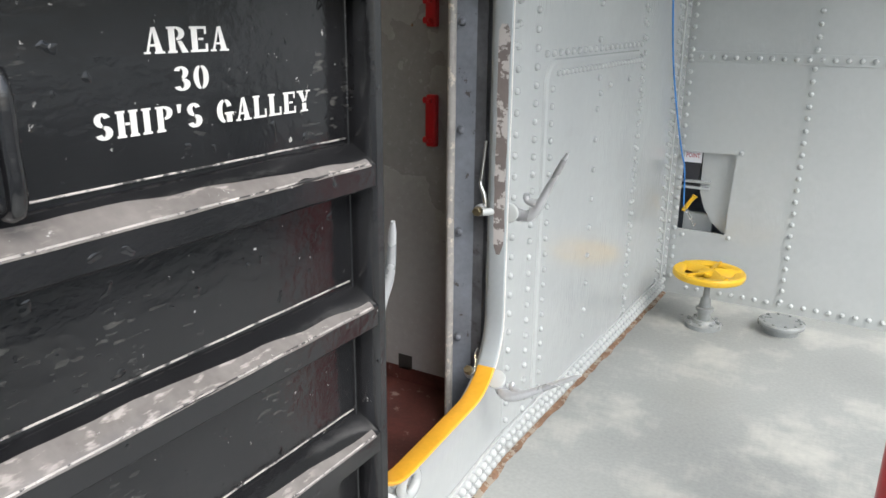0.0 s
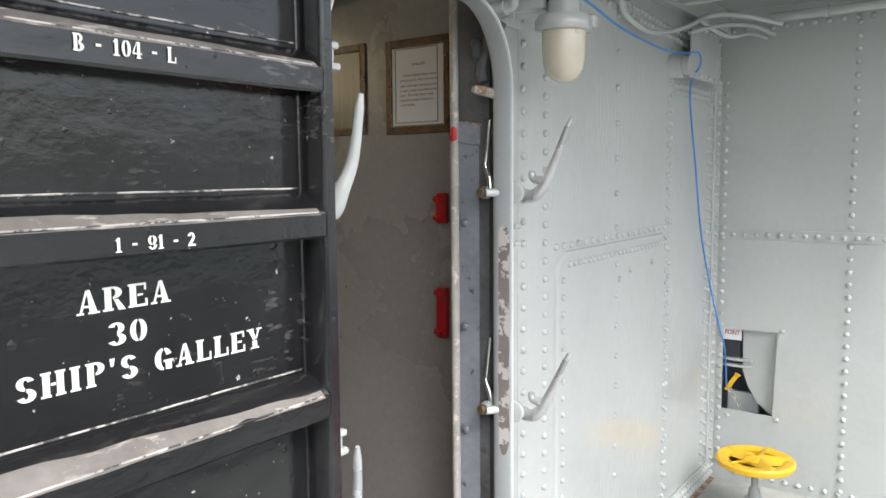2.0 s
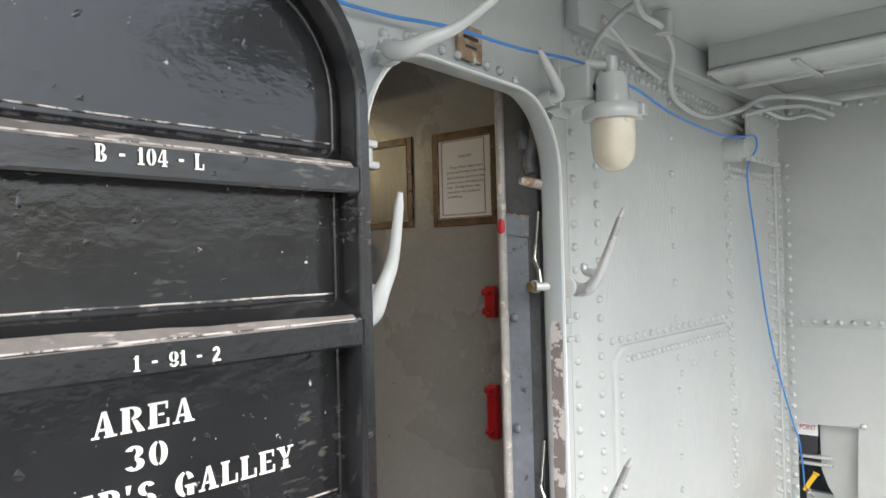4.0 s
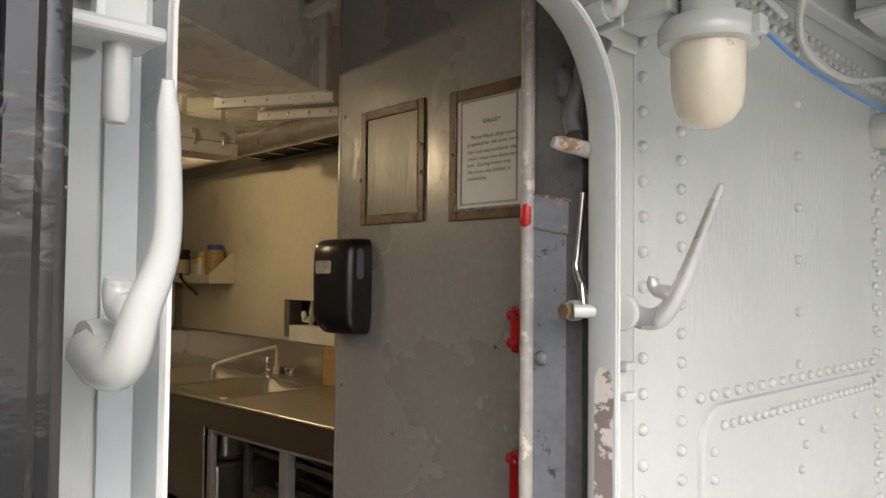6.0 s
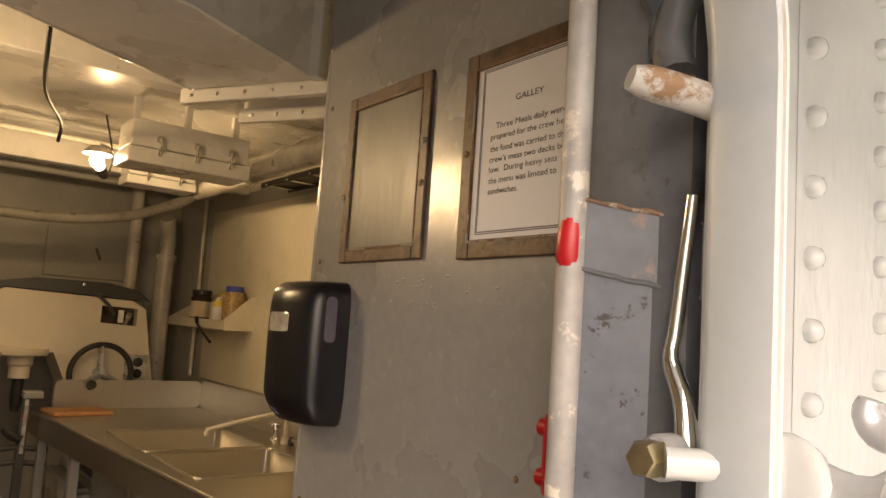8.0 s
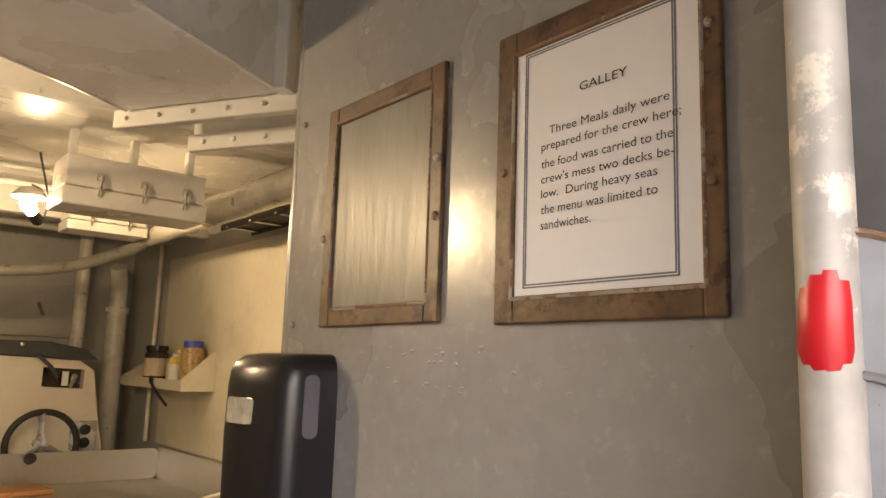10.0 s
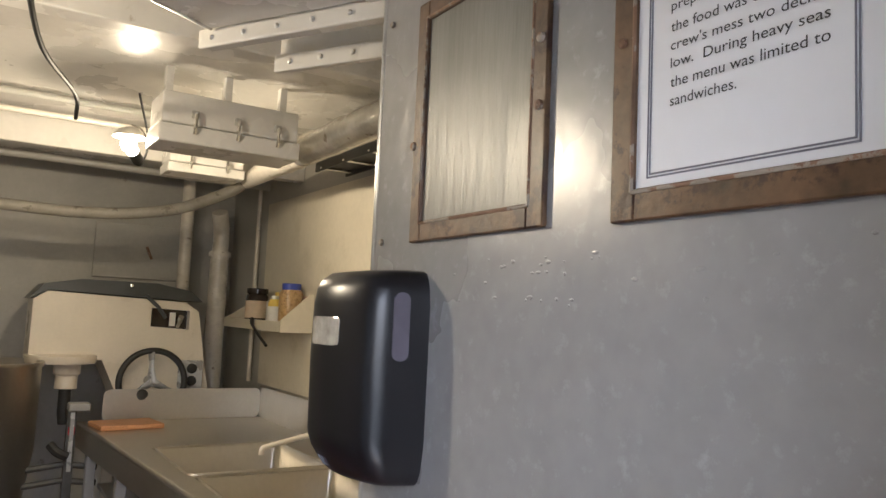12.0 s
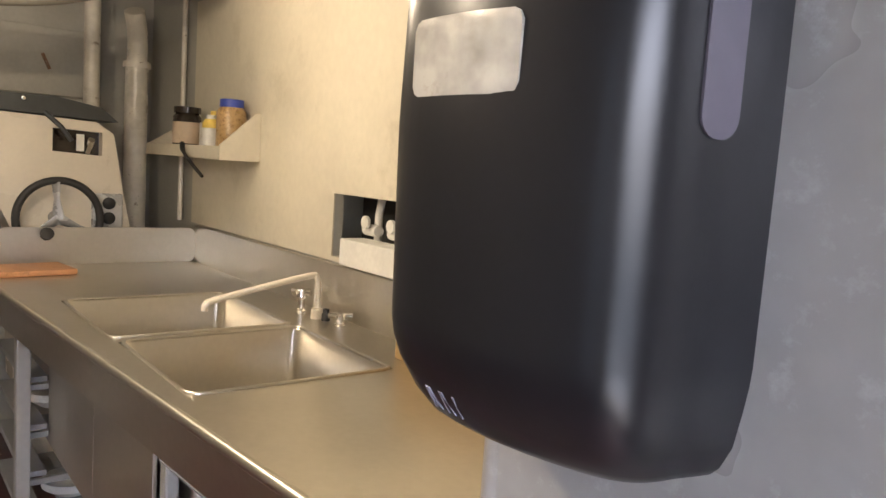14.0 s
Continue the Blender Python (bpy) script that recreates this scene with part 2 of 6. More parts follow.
RED = material("red_gloss_paint", (0.45, 0.012, 0.018), 0.30, 0, (0.06, 0.02, 0.02), 0.2, 8, 60, 0.3, spot_at=0.70, spot_scale=30)
DECKRED = material("dark_red_galley_floor_paint", (0.085, 0.028, 0.024), 0.42, 0, (0.34, 0.30, 0.28), 0.45, 6, 60, 0.5, spot_at=0.60, spot_scale=17, spot_soft=0.09)
BLUE = material("blue_rope_sheath", (0.06, 0.24, 0.62), 0.5, 0, None, 0.15, 20, 300, 0.5)
ENAMEL = material("cream_machine_enamel", (0.72, 0.66, 0.55), 0.30, 0, (0.20, 0.16, 0.12), 0.06, 4, 60, 0.08, spot_at=0.76, spot_scale=20)
MIXTOP = material("dark_green_grey_enamel", (0.045, 0.05, 0.05), 0.4, 0, None, 0.2, 5, 60, 0.1)
RUBBER = material("black_rubber", (0.02, 0.02, 0.02), 0.55, 0, None, 0.2, 9, 90, 0.1)
ORANGE = material("orange_cutting_board", (0.44, 0.22, 0.10), 0.5, 0, (0.34, 0.17, 0.08), 0.12, 8, 60, 0.2, spot_at=0.6, spot_scale=12)
TAN = material("tan_plywood", (0.40, 0.27, 0.12), 0.5, 0, None, 0.2, 6, 50, 0.2, stretch=(1, 1, 6))
GLOBE = material("yellowed_opal_globe_glass", (0.66, 0.60, 0.48), 0.16, 0, (0.55, 0.47, 0.34), 0.06, 12, 60, 0.05, coat=0.4, spot_at=0.62, spot_scale=12)
GLASSDARK = material("dark_jar_glass", (0.03, 0.022, 0.018), 0.12, 0, None, 0.2, 9, 60, 0.02)
LABEL = material("cream_paper_label", (0.62, 0.50, 0.36), 0.55, 0, (0.30, 0.10, 0.08), 0.1, 14, 60, 0.05, spot_at=0.66, spot_scale=40)
MUSTARD = material("yellow_bottle_label", (0.75, 0.55, 0.10), 0.4, 0, None, 0.1, 14, 60, 0.05)
GRAIN = material("tan_jar_contents", (0.45, 0.30, 0.13), 0.3, 0, (0.28, 0.17, 0.07), 0.2, 30, 120, 0.2, spot_at=0.55, spot_scale=40)
BLUELID = material("blue_plastic_lid", (0.05, 0.08, 0.42), 0.4)
WHITEPL = material("white_plastic", (0.75, 0.74, 0.70), 0.4)
SEA = material("grey_green_sea", (0.05, 0.07, 0.07), 0.15, 0, None, 0.2, 0.2, 2, 0.5)
BULBGLOW = glow("lit_bulb_glass", (1.0, 0.80, 0.48), 26.0)


# ---- mesh tools ----
def tidy(bm):
    bmesh.ops.recalc_face_normals(bm, faces=bm.faces)


def part(name, bm, mat, parent=None, label="", smooth=False):
    """Links a bmesh as one mesh object, under parent if given."""
    me = bpy.data.meshes.new(name)
    if smooth:
        for f in bm.faces:
            f.smooth = True
    bm.to_mesh(me)
    bm.free()
    me.materials.append(mat)
    if smooth:
        me.set_sharp_from_angle(angle=radians(40))
    ob = new(name, me)
    if parent:
        ob.parent = parent
    if label:
        ob["label"] = label
    return ob


def thing(name, m=None, label="", category="", group="", kind=""):
    ob = new(name)
    ob.empty_display_size = 0.05
    if m is not None:
        ob.matrix_basis = m
    return tagged(ob, label, category, group, kind)


def box(x0, y0, z0, x1, y1, z1, bevel=0.0, bm=None):
    own = bm is None
    if own:
        bm = bmesh.new()
    m = Matrix.Translation(((x0 + x1) / 2, (y0 + y1) / 2, (z0 + z1) / 2)) @ Matrix.Diagonal((abs(x1 - x0), abs(y1 - y0), abs(z1 - z0), 1))
    r = bmesh.ops.create_cube(bm, size=1, matrix=m)
    if bevel:
        es = list({e for v in r["verts"] for e in v.link_edges})
        bmesh.ops.bevel(bm, geom=es, offset=bevel, segments=2, affect="EDGES", profile=0.5)
    return bm


def tube(points, radius, sides=10, bm=None, caps=True, flat=1.0):
    """A rounded bar along points; radius a number or one for each point."""
    bm = bm or bmesh.new()
    pts = [Vector(p) for p in points]
    rs = radius if isinstance(radius, (list, tuple)) else [radius] * len(pts)
    rings, up = [], None
    for i, p in enumerate(pts):
        d = (pts[min(i + 1, len(pts) - 1)] - pts[max(i - 1, 0)]).normalized()
        if up is None:
            up = d.orthogonal().normalized()
        up = (up - d * up.dot(d)).normalized()
        side = d.cross(up)
        rings.append([bm.verts.new(p + rs[i] * (math.cos(a) * up + flat * math.sin(a) * side)) for a in [2 * math.pi * k / sides for k in range(sides)]])
    for a, b in zip(rings, rings[1:]):
        for k in range(sides):
            bm.faces.new((a[k], a[(k + 1) % sides], b[(k + 1) % sides], b[k]))
    if caps:
        bm.faces.new(rings[0][::-1])
        bm.faces.new(rings[-1])
    tidy(bm)
    return bm


def bend(points, steps=5):
    """Points rounded into a smooth curve."""
    pts = [Vector(p) for p in points]
    pts = [2 * pts[0] - pts[1]] + pts + [2 * pts[-1] - pts[-2]]
    out = []
    for i in range(1, len(pts) - 2):
        a, b, c, d = pts[i - 1:i + 3]
        for k in range(steps):
            t = k / steps
            out.append(0.5 * (2 * b + (c - a) * t + (2 * a - 5 * b + 4 * c - d) * t * t + (3 * b - a - 3 * c + d) * t ** 3))
    return out + [pts[-2]]


def lathe(profile, sides=24, bm=None, m=None):
    """A turned shape about z from (radius, height) pairs."""
    bm = bm or bmesh.new()
    m = m or Matrix.Identity(4)
    rings = []
    for r, z in profile:
        if r < 1e-6:
            rings.append([bm.verts.new(m @ Vector((0, 0, z)))])
        else:
            rings.append([bm.verts.new(m @ Vector((r * math.cos(a), r * math.sin(a), z))) for a in [2 * math.pi * k / sides for k in range(sides)]])
    for a, b in zip(rings, rings[1:]):
        for k in range(sides):
            j = (k + 1) % sides
            if len(a) == 1 and len(b) > 1:
                bm.faces.new((a[0], b[j], b[k]))
            elif len(b) == 1 and len(a) > 1:
                bm.faces.new((a[k], a[j], b[0]))
            elif len(a) > 1:
                bm.faces.new((a[k], a[j], b[j], b[k]))
    for end in (rings[0], rings[-1]):
        if len(end) > 1:
            bm.faces.new(end)
    tidy(bm)
    return bm


def outline(y0, y1, z0, z1, r, n=10):
    """A rectangle with rounded corners, as (y, z) points counter-clockwise."""
    pts = []
    for cy, cz, a0 in ((y1 - r, z0 + r, -90), (y1 - r, z1 - r, 0), (y0 + r, z1 - r, 90), (y0 + r, z0 + r, 180)):
        pts += [(cy + r * math.cos(radians(a0 + 90 * k / n)), cz + r * math.sin(radians(a0 + 90 * k / n))) for k in range(n + 1)]
    return pts


def plate(outer, holes, x0, x1):
    """A flat plate in the y-z plane with holes through it, between x0 and x1."""
    bm = bmesh.new()
    edges = []
    for loop in [outer] + holes:
        vs = [bm.verts.new((x0, y, z)) for y, z in loop]
        edges += [bm.edges.new((vs[i], vs[(i + 1) % len(vs)])) for i in range(len(vs))]
    bmesh.ops.triangle_fill(bm, use_beauty=True, use_dissolve=False, edges=edges)
    r = bmesh.ops.extrude_face_region(bm, geom=list(bm.faces))
    for v in [g for g in r["geom"] if isinstance(g, bmesh.types.BMVert)]:
        v.co.x = x1
    tidy(bm)
    return bm


def ring(loop, widths, keep=None):
    """A band round a loop of (y, z): widths are (x, offset outwards) corners of its section."""
    n = len(loop)
    cy, cz = sum(p[0] for p in loop) / n, sum(p[1] for p in loop) / n
    bm = bmesh.new()
    rows = []
    for x, off in widths:
        row = []
        for i, (y, z) in enumerate(loop):
            t = Vector((loop[(i + 1) % n][0] - loop[i - 1][0], loop[(i + 1) % n][1] - loop[i - 1][1])).normalized()
            row.append(bm.verts.new((x, y + off * t.y, z - off * t.x)))
        rows.append(row)
    k = len(rows)
    for j in range(k):
        a, b = rows[j], rows[(j + 1) % k]
        for i in range(n):
            ii = (i + 1) % n
            mid = ((loop[i][0] + loop[ii][0]) / 2, (loop[i][1] + loop[ii][1]) / 2)
            if keep is None or keep(*mid):
                bm.faces.new((a[i], a[ii], b[ii], b[i]))
    loose = [v for v in bm.verts if not v.link_faces]
    bmesh.ops.delete(bm, geom=loose, context="VERTS")
    tidy(bm)
    return bm


def lettering(words, m, width, height, mat, parent, name="lettering", thick=0.0):
    """Words fitted into width by height metres, lying in the plane of m, its lower left corner at m."""
    cu = bpy.data.curves.new(name, "FONT")
    cu.body, cu.size, cu.offset = words, 1.0, thick
    cu.resolution_u = 3
    tmp = bpy.data.objects.new(name, cu)
    scene.collection.objects.link(tmp)
    bpy.context.view_layer.update()
    me = bpy.data.meshes.new_from_object(tmp.evaluated_get(bpy.context.evaluated_depsgraph_get()))
    bpy.data.objects.remove(tmp)
    xs = [v.co.x for v in me.vertices]
    ys = [v.co.y for v in me.vertices]
    sx = width / (max(xs) - min(xs))
    sy = height / (max(ys) - min(ys)) if height else sx
    for v in me.vertices:
        v.co = Vector(((v.co.x - min(xs)) * sx, (v.co.y - min(ys)) * sy, 0))
    me.materials.clear()
    me.materials.append(mat)
    ob = new(name, me)
    ob.matrix_basis = m
    if parent:
        ob.parent = parent
    return ob




def arc(cx, cy, rx, ry, hole, a0, a1, n=9):
    """A bent band as quads: an ellipse's ring between two angles."""
    pts = [(math.cos(radians(a0 + (a1 - a0) * k / n)), math.sin(radians(a0 + (a1 - a0) * k / n))) for k in range(n + 1)]
    hx, hy = hole
    return [[(cx + rx * p[0], cy + ry * p[1]), (cx + rx * q[0], cy + ry * q[1]), (cx + hx * q[0], cy + hy * q[1]), (cx + hx * p[0], cy + hy * p[1])] for p, q in zip(pts, pts[1:])]


def bar(x0, y0, x1, y1):
    return [[(x0, y0), (x1, y0), (x1, y1), (x0, y1)]]


STEM = bar(0.08, 0, 0.40, 1) + bar(0, 0, 0.48, 0.09) + bar(0, 0.91, 0.48, 1)
GLYPH = {
    "A": (1.0, [[(0.10, 0), (0.22, 0), (0.50, 0.86), (0.44, 1)], [(0.60, 0), (0.95, 0), (0.62, 1), (0.47, 0.98)]] + bar(0.0, 0, 0.32, 0.08) + bar(0.52, 0, 1.04, 0.08) + bar(0.33, 0.27, 0.60, 0.36)),
    "R": (1.0, STEM + arc(0.46, 0.74, 0.44, 0.26, (0.14, 0.17), -88, 88) + [[(0.50, 0.46), (0.70, 0.46), (1.04, 0.0), (0.72, 0.0)]]),
    "P": (0.92, STEM + arc(0.46, 0.73, 0.44, 0.27, (0.14, 0.17), -88, 88)),
    "B": (0.95, STEM + arc(0.46, 0.75, 0.38, 0.25, (0.12, 0.16), -88, 88) + arc(0.46, 0.25, 0.44, 0.25, (0.14, 0.16), -88, 88)),
    "E": (0.92, STEM + bar(0.46, 0.9, 0.90, 1) + bar(0.80, 0.70, 0.90, 0.92) + bar(0.46, 0.46, 0.72, 0.55) + bar(0.46, 0, 0.94, 0.1) + bar(0.84, 0.08, 0.94, 0.32)),
    "L": (0.90, STEM + bar(0.46, 0, 0.92, 0.1) + bar(0.82, 0.08, 0.92, 0.38)),
    "H": (1.1, bar(0.08, 0, 0.40, 1) + bar(0, 0, 0.46, 0.09) + bar(0, 0.91, 0.46, 1) + bar(0.70, 0, 1.02, 1) + bar(0.64, 0, 1.1, 0.09) + bar(0.64, 0.91, 1.1, 1) + bar(0.44, 0.45, 0.66, 0.55)),
    "I": (0.52, STEM),
    "S": (0.85, arc(0.42, 0.73, 0.40, 0.27, (0.10, 0.15), 20, 262) + arc(0.42, 0.27, 0.42, 0.27, (0.10, 0.14), -160, 84)),
    "G": (1.0, arc(0.5, 0.5, 0.5, 0.5, (0.17, 0.40), 98, 262) + arc(0.5, 0.5, 0.46, 0.5, (0.17, 0.40), 25, 82) + bar(0.58, 0.03, 0.90, 0.40) + bar(0.48, 0.36, 1.0, 0.45)),
    "Y": (1.0, [[(0.05, 1), (0.40, 1), (0.62, 0.50), (0.42, 0.42)], [(0.78, 1), (0.90, 1), (0.66, 0.46), (0.60, 0.56)]] + bar(0.36, 0, 0.68, 0.40) + bar(0.24, 0, 0.80, 0.08) + bar(-0.02, 0.92, 0.46, 1) + bar(0.66, 0.92, 1.02, 1)),
    "'": (0.40, [[(0.06, 1), (0.32, 1), (0.24, 0.66), (0.10, 0.66)]]),
    " ": (0.55, []),
    "-": (0.75, bar(0.12, 0.40, 0.62, 0.56)),
    "0": (0.85, arc(0.42, 0.5, 0.42, 0.5, (0.14, 0.42), 98, 262) + arc(0.42, 0.5, 0.42, 0.5, (0.14, 0.42), -82, 82)),
    "1": (0.60, bar(0.16, 0, 0.46, 1) + bar(0.0, 0, 0.60, 0.09) + bar(0.02, 0.78, 0.18, 0.87)),
    "2": (0.85, arc(0.40, 0.70, 0.40, 0.30, (0.10, 0.20), -10, 175) + [[(0.04, 0.14), (0.40, 0.14), (0.80, 0.62), (0.48, 0.60)]] + bar(0.02, 0, 0.84, 0.14)),
    "3": (0.85, arc(0.38, 0.74, 0.40, 0.26, (0.10, 0.17), -80, 160) + arc(0.38, 0.26, 0.44, 0.26, (0.12, 0.16), -160, 82)),
    "4": (0.90, bar(0.46, 0, 0.76, 1) + bar(0.0, 0.24, 0.42, 0.35) + bar(0.80, 0.24, 0.92, 0.35) + bar(0.36, 0, 0.86, 0.08) + [[(0.0, 0.35), (0.13, 0.35), (0.42, 0.86), (0.42, 1.0)]]),
    "9": (0.85, arc(0.42, 0.66, 0.42, 0.34, (0.13, 0.26), 100, 262) + arc(0.42, 0.66, 0.42, 0.34, (0.13, 0.26), -82, 80) + arc(0.40, 0.40, 0.44, 0.40, (0.22, 0.30), -150, -10)),
}


def stencil(words, m, width, height, mat, parent):
    """Stencilled serif capitals built stroke by stroke, fitted into width by height."""
    gap = 0.20
    total = sum(GLYPH[c][0] + gap for c in words) - gap
    bm = bmesh.new()
    x = 0.0
    for c in words:
        for k, poly in enumerate(GLYPH[c][1]):
            top = 0.0005 + 0.00009 * k
            lo = [bm.verts.new(((x + px) * width / total, py * height, 0)) for px, py in poly]
            hi = [bm.verts.new((v.co.x, v.co.y, top)) for v in lo]
            bm.faces.new(hi)
            for i in range(len(lo)):
                j = (i + 1) % len(lo)
                bm.faces.new((lo[i], lo[j], hi[j], hi[i]))
        x += GLYPH[c][0] + gap
    tidy(bm)
    for f in bm.faces:
        f.normal_update()
        if f.normal.z < -0.5:
            f.normal_flip()
    ob = part("stencilled_words", bm, mat, parent, "white stencilled lettering")
    ob.matrix_basis = m
    return ob




def rivets(places, parent, mat, out=(1, 0, 0), r=0.0095, near=None, most=280):
    """Dome-headed rivets as parts on one mesh; those past the nearest stay joined."""
    r *= 1.22
    q = Vector((0, 0, 1)).rotation_difference(Vector(out)).to_matrix().to_4x4()
    prof = [(r, 0), (r, r * 0.45), (r * 0.80, r * 0.90), (r * 0.40, r * 1.15), (0, r * 1.22)]
    if near:
        places = sorted(places, key=lambda p: (Vector(p) - Vector(near)).length)
    me = None
    for p in places[:most]:
        if me is None:
            ob = part("rivet", lathe(prof, 9, m=q), mat, parent, smooth=True)
            me = ob.data
        else:
            ob = new("rivet", me)
            ob.parent = parent
        ob.location = p
    if places[most:]:
        bm = bmesh.new()
        for p in places[most:]:
            lathe(prof, 6, bm, Matrix.Translation(p) @ q)
        tagged(part("far_rivets", bm, mat, parent, smooth=True), kind="stuff")


def column(x, y, z0, z1, step=0.055):
    n = int(abs(z1 - z0) / step)
    return [(x, y, z0 + (z1 - z0) * k / n) for k in range(n + 1)]


def row(a, b, step=0.05):
    a, b = Vector(a), Vector(b)
    n = max(1, int((b - a).length / step))
    return [tuple(a + (b - a) * k / n) for k in range(n + 1)]
# ---- large structure: the deck outside ----
B, V, P, W = -1.112, 4.472, 2.503, 3.41
FLOOR, COUNTER, TOP = 0.17, 1.096, 2.42
F = pose(B, 2.46, 0, 0, 0, 4.63)
OPEN = outline(-0.935, -0.165, 0.40, 2.04, 0.20)
WIDE = outline(-0.965, -0.135, 0.37, 2.07, 0.23)

tagged(part("water", box(-3000, -3000, -6.1, 3000, 3000, -6.0), SEA), "grey-green sea far below the deck", "water", kind="structure")
tagged(part("floor_deck", box(B - 0.02, -3.0, -0.03, 2.6, V + 0.02, 0), DECK), "grey painted steel deck, worn and water-stained", "floor", kind="structure")
bm = bmesh.new()
prev = None
for i in range(121):
    y = 1.3 + (V - 0.03 - 1.3) * i / 120
    x0 = B + 0.010 + max(0.0, 2.46 - y) * 0.081
    wide = 0.024 + 0.014 * noise.noise((y * 7, 1.0, 2.0)) + 0.006 * noise.noise((y * 19, 4.0, 2.0))
    cur = [bm.verts.new((x0, y, 0.001)), bm.verts.new((x0, y, 0.007 + 0.004 * noise.noise((y * 23, 7.0, 1.0)))), bm.verts.new((x0 + 0.6 * wide, y, 0.005)), bm.verts.new((x0 + wide, y, 0.001))]
    if prev:
        for k in range(3):
            bm.faces.new((prev[k], prev[k + 1], cur[k + 1], cur[k]))
    prev = cur
tidy(bm)
tagged(part("rust_line", bm, RUST), "rusty seam where the deck meets the bulkhead", "stain", kind="structure")

# Added out of view to cut low horizon light on wall and door.
bm = box(2.42, -3.0, 0.0, 2.45, V + 0.02, 1.0, 0.004)
box(B - 0.02, -3.03, 0.0, 2.45, -3.0, 1.0, 0.004, bm=bm)
tagged(part("wall_added_bulwark", bm, GREY), "unseen grey bulwark added at the deck edge to block low sky light", "wall", kind="structure")

main_wall = tagged(part("wall_bulkhead", box(B - 0.012, 2.462, 0, B, V, 2.40), GREY), "grey glossy riveted steel bulkhead beside the doorway", "wall", kind="structure")
skew = plate([(-5.4, 0), (0.0, 0), (0.0, 2.40), (-5.4, 2.40)], [WIDE], -0.012, 0.0)
door_wall = part("wall_doorway", skew, GREY)
door_wall.matrix_basis = F
tagged(door_wall, "grey riveted steel bulkhead with an arched watertight doorway", "wall", kind="structure")
coaming = part("coaming", ring(OPEN, [(0.012, 0.0), (0.058, 0.0), (0.062, 0.004), (0.058, 0.010), (0.014, 0.012), (0.006, 0.040), (0.001, 0.040), (0.004, 0.006)], lambda y, z: z > 0.455), GREY_RING, door_wall, "blue-grey chipped steel coaming", True)
part("worn_lip", ring(OPEN, [(0.0595, 0.0025), (0.0632, 0.0025), (0.0632, 0.0066), (0.0595, 0.0080)], lambda y, z: z > 0.455), STENCIL, door_wall, "rubbed bright lip", True)
part("sill_strip", ring(OPEN, [(0.012, 0.0), (0.058, 0.0), (0.062, 0.004), (0.058, 0.010), (0.014, 0.012), (0.006, 0.040), (0.001, 0.040), (0.004, 0.006)], lambda y, z: z <= 0.455), SILL, door_wall, "orange-yellow painted door sill", True)

bm = bmesh.new()
prev = None
for i in range(41):
    z = 0.80 + 0.66 * i / 40
    n0, n1 = noise.noise((z * 21, 3.0, 1.0)), noise.noise((z * 17, 8.0, 4.0))
    end = min(1.0, (i + 1) / 3, (41 - i) / 2)
    cur = [bm.verts.new((0.036 + (0.018 + 0.003 * n0) * end, -0.1657, z)), bm.verts.new((0.036 - (0.016 + 0.005 * n1) * end, -0.1657, z))]
    if prev:
        bm.faces.new((prev[0], prev[1], cur[1], cur[0]))
    prev = cur
tidy(bm)
part("bare_patch", bm, BAREJAMB, door_wall, "bare taupe undercoat with white paint flakes")

HOLE = [(-1.065, 0.376), (-0.812, 0.374), (-0.797, 0.806), (-1.062, 0.800)]
bm = plate([(-1.112, 0), (2.6, 0), (2.6, 2.40), (-1.112, 2.40)], [HOLE], 0, 0.012)
valve_wall = part("wall_valve", bm, GREY)
valve_wall.matrix_basis = Matrix(((0, 1, 0, 0), (1, 0, 0, V), (0, 0, 1, 0), (0, 0, 0, 1)))
tagged(valve_wall, "grey riveted steel bulkhead with a square cut-out", "wall", kind="structure")
# Unseen outboard edges are placed to steer how much sky light gets in.
bm = box(B - 0.02, 1.9, 2.40, 0.72, V + 0.02, 2.43)
box(B - 0.02, -3.0, 2.40, -0.25, 1.9, 2.43, bm=bm)
tagged(part("ceiling_deck", bm, GREY), "grey painted underside of the deck above", "ceiling", kind="structure")

# strap, patch plate and seams
strap = part("strap", box(-1.105, V - 0.006, 1.266, 2.6, V, 1.318, 0.002), GREY, None)
tagged(strap, "grey riveted steel strap along the bulkhead", "trim", kind="structure")
rivets([(x, V - 0.006, z) for x, y, z in row((-1.08, 0, 1.291), (0.6, 0, 1.295), 0.055)], strap, GREY, (0, -1, 0), 0.0105)
rv = column(-0.492, V, 0.06, 1.25, 0.058) + column(-0.492, V, 1.34, 2.28, 0.058)
rv += [(x, V, z) for x, y, z in row((-1.05, 0, 2.30), (0.6, 0, 2.31), 0.06)]
rv += [(x, V, z) for x, y, z in row((-0.98, 0, 0.045), (0.7, 0, 0.045), 0.06)]
rv += column(-1.075, V, 0.1, 2.05, 0.055)
rv += [(-0.775, V, 0.815), (-0.79, V, 0.36), (-1.03, V, 0.345)]
vr = thing("wall_rivet_rows", None, "grey rivet heads on the end bulkhead", "rivet", kind="structure")
rivets(rv, vr, GREY, (0, -1, 0), 0.0105)

patch_loop = [(y, z) for y, z in outline(2.705, 3.735, 0.10, 1.335, 0.07)]
patch = part("patch_plate", plate(patch_loop, [], B, B + 0.006), GREY)
tagged(patch, "grey riveted doubler plate with a rounded corner", "plate", kind="structure")
lip = part("patch_edge", ring(patch_loop, [(B + 0.0005, -0.004), (B + 0.011, -0.004), (B + 0.008, 0.008), (B + 0.0005, 0.012)], lambda y, z: y < 3.72 and z > 0.12), GREY, patch, "", True)
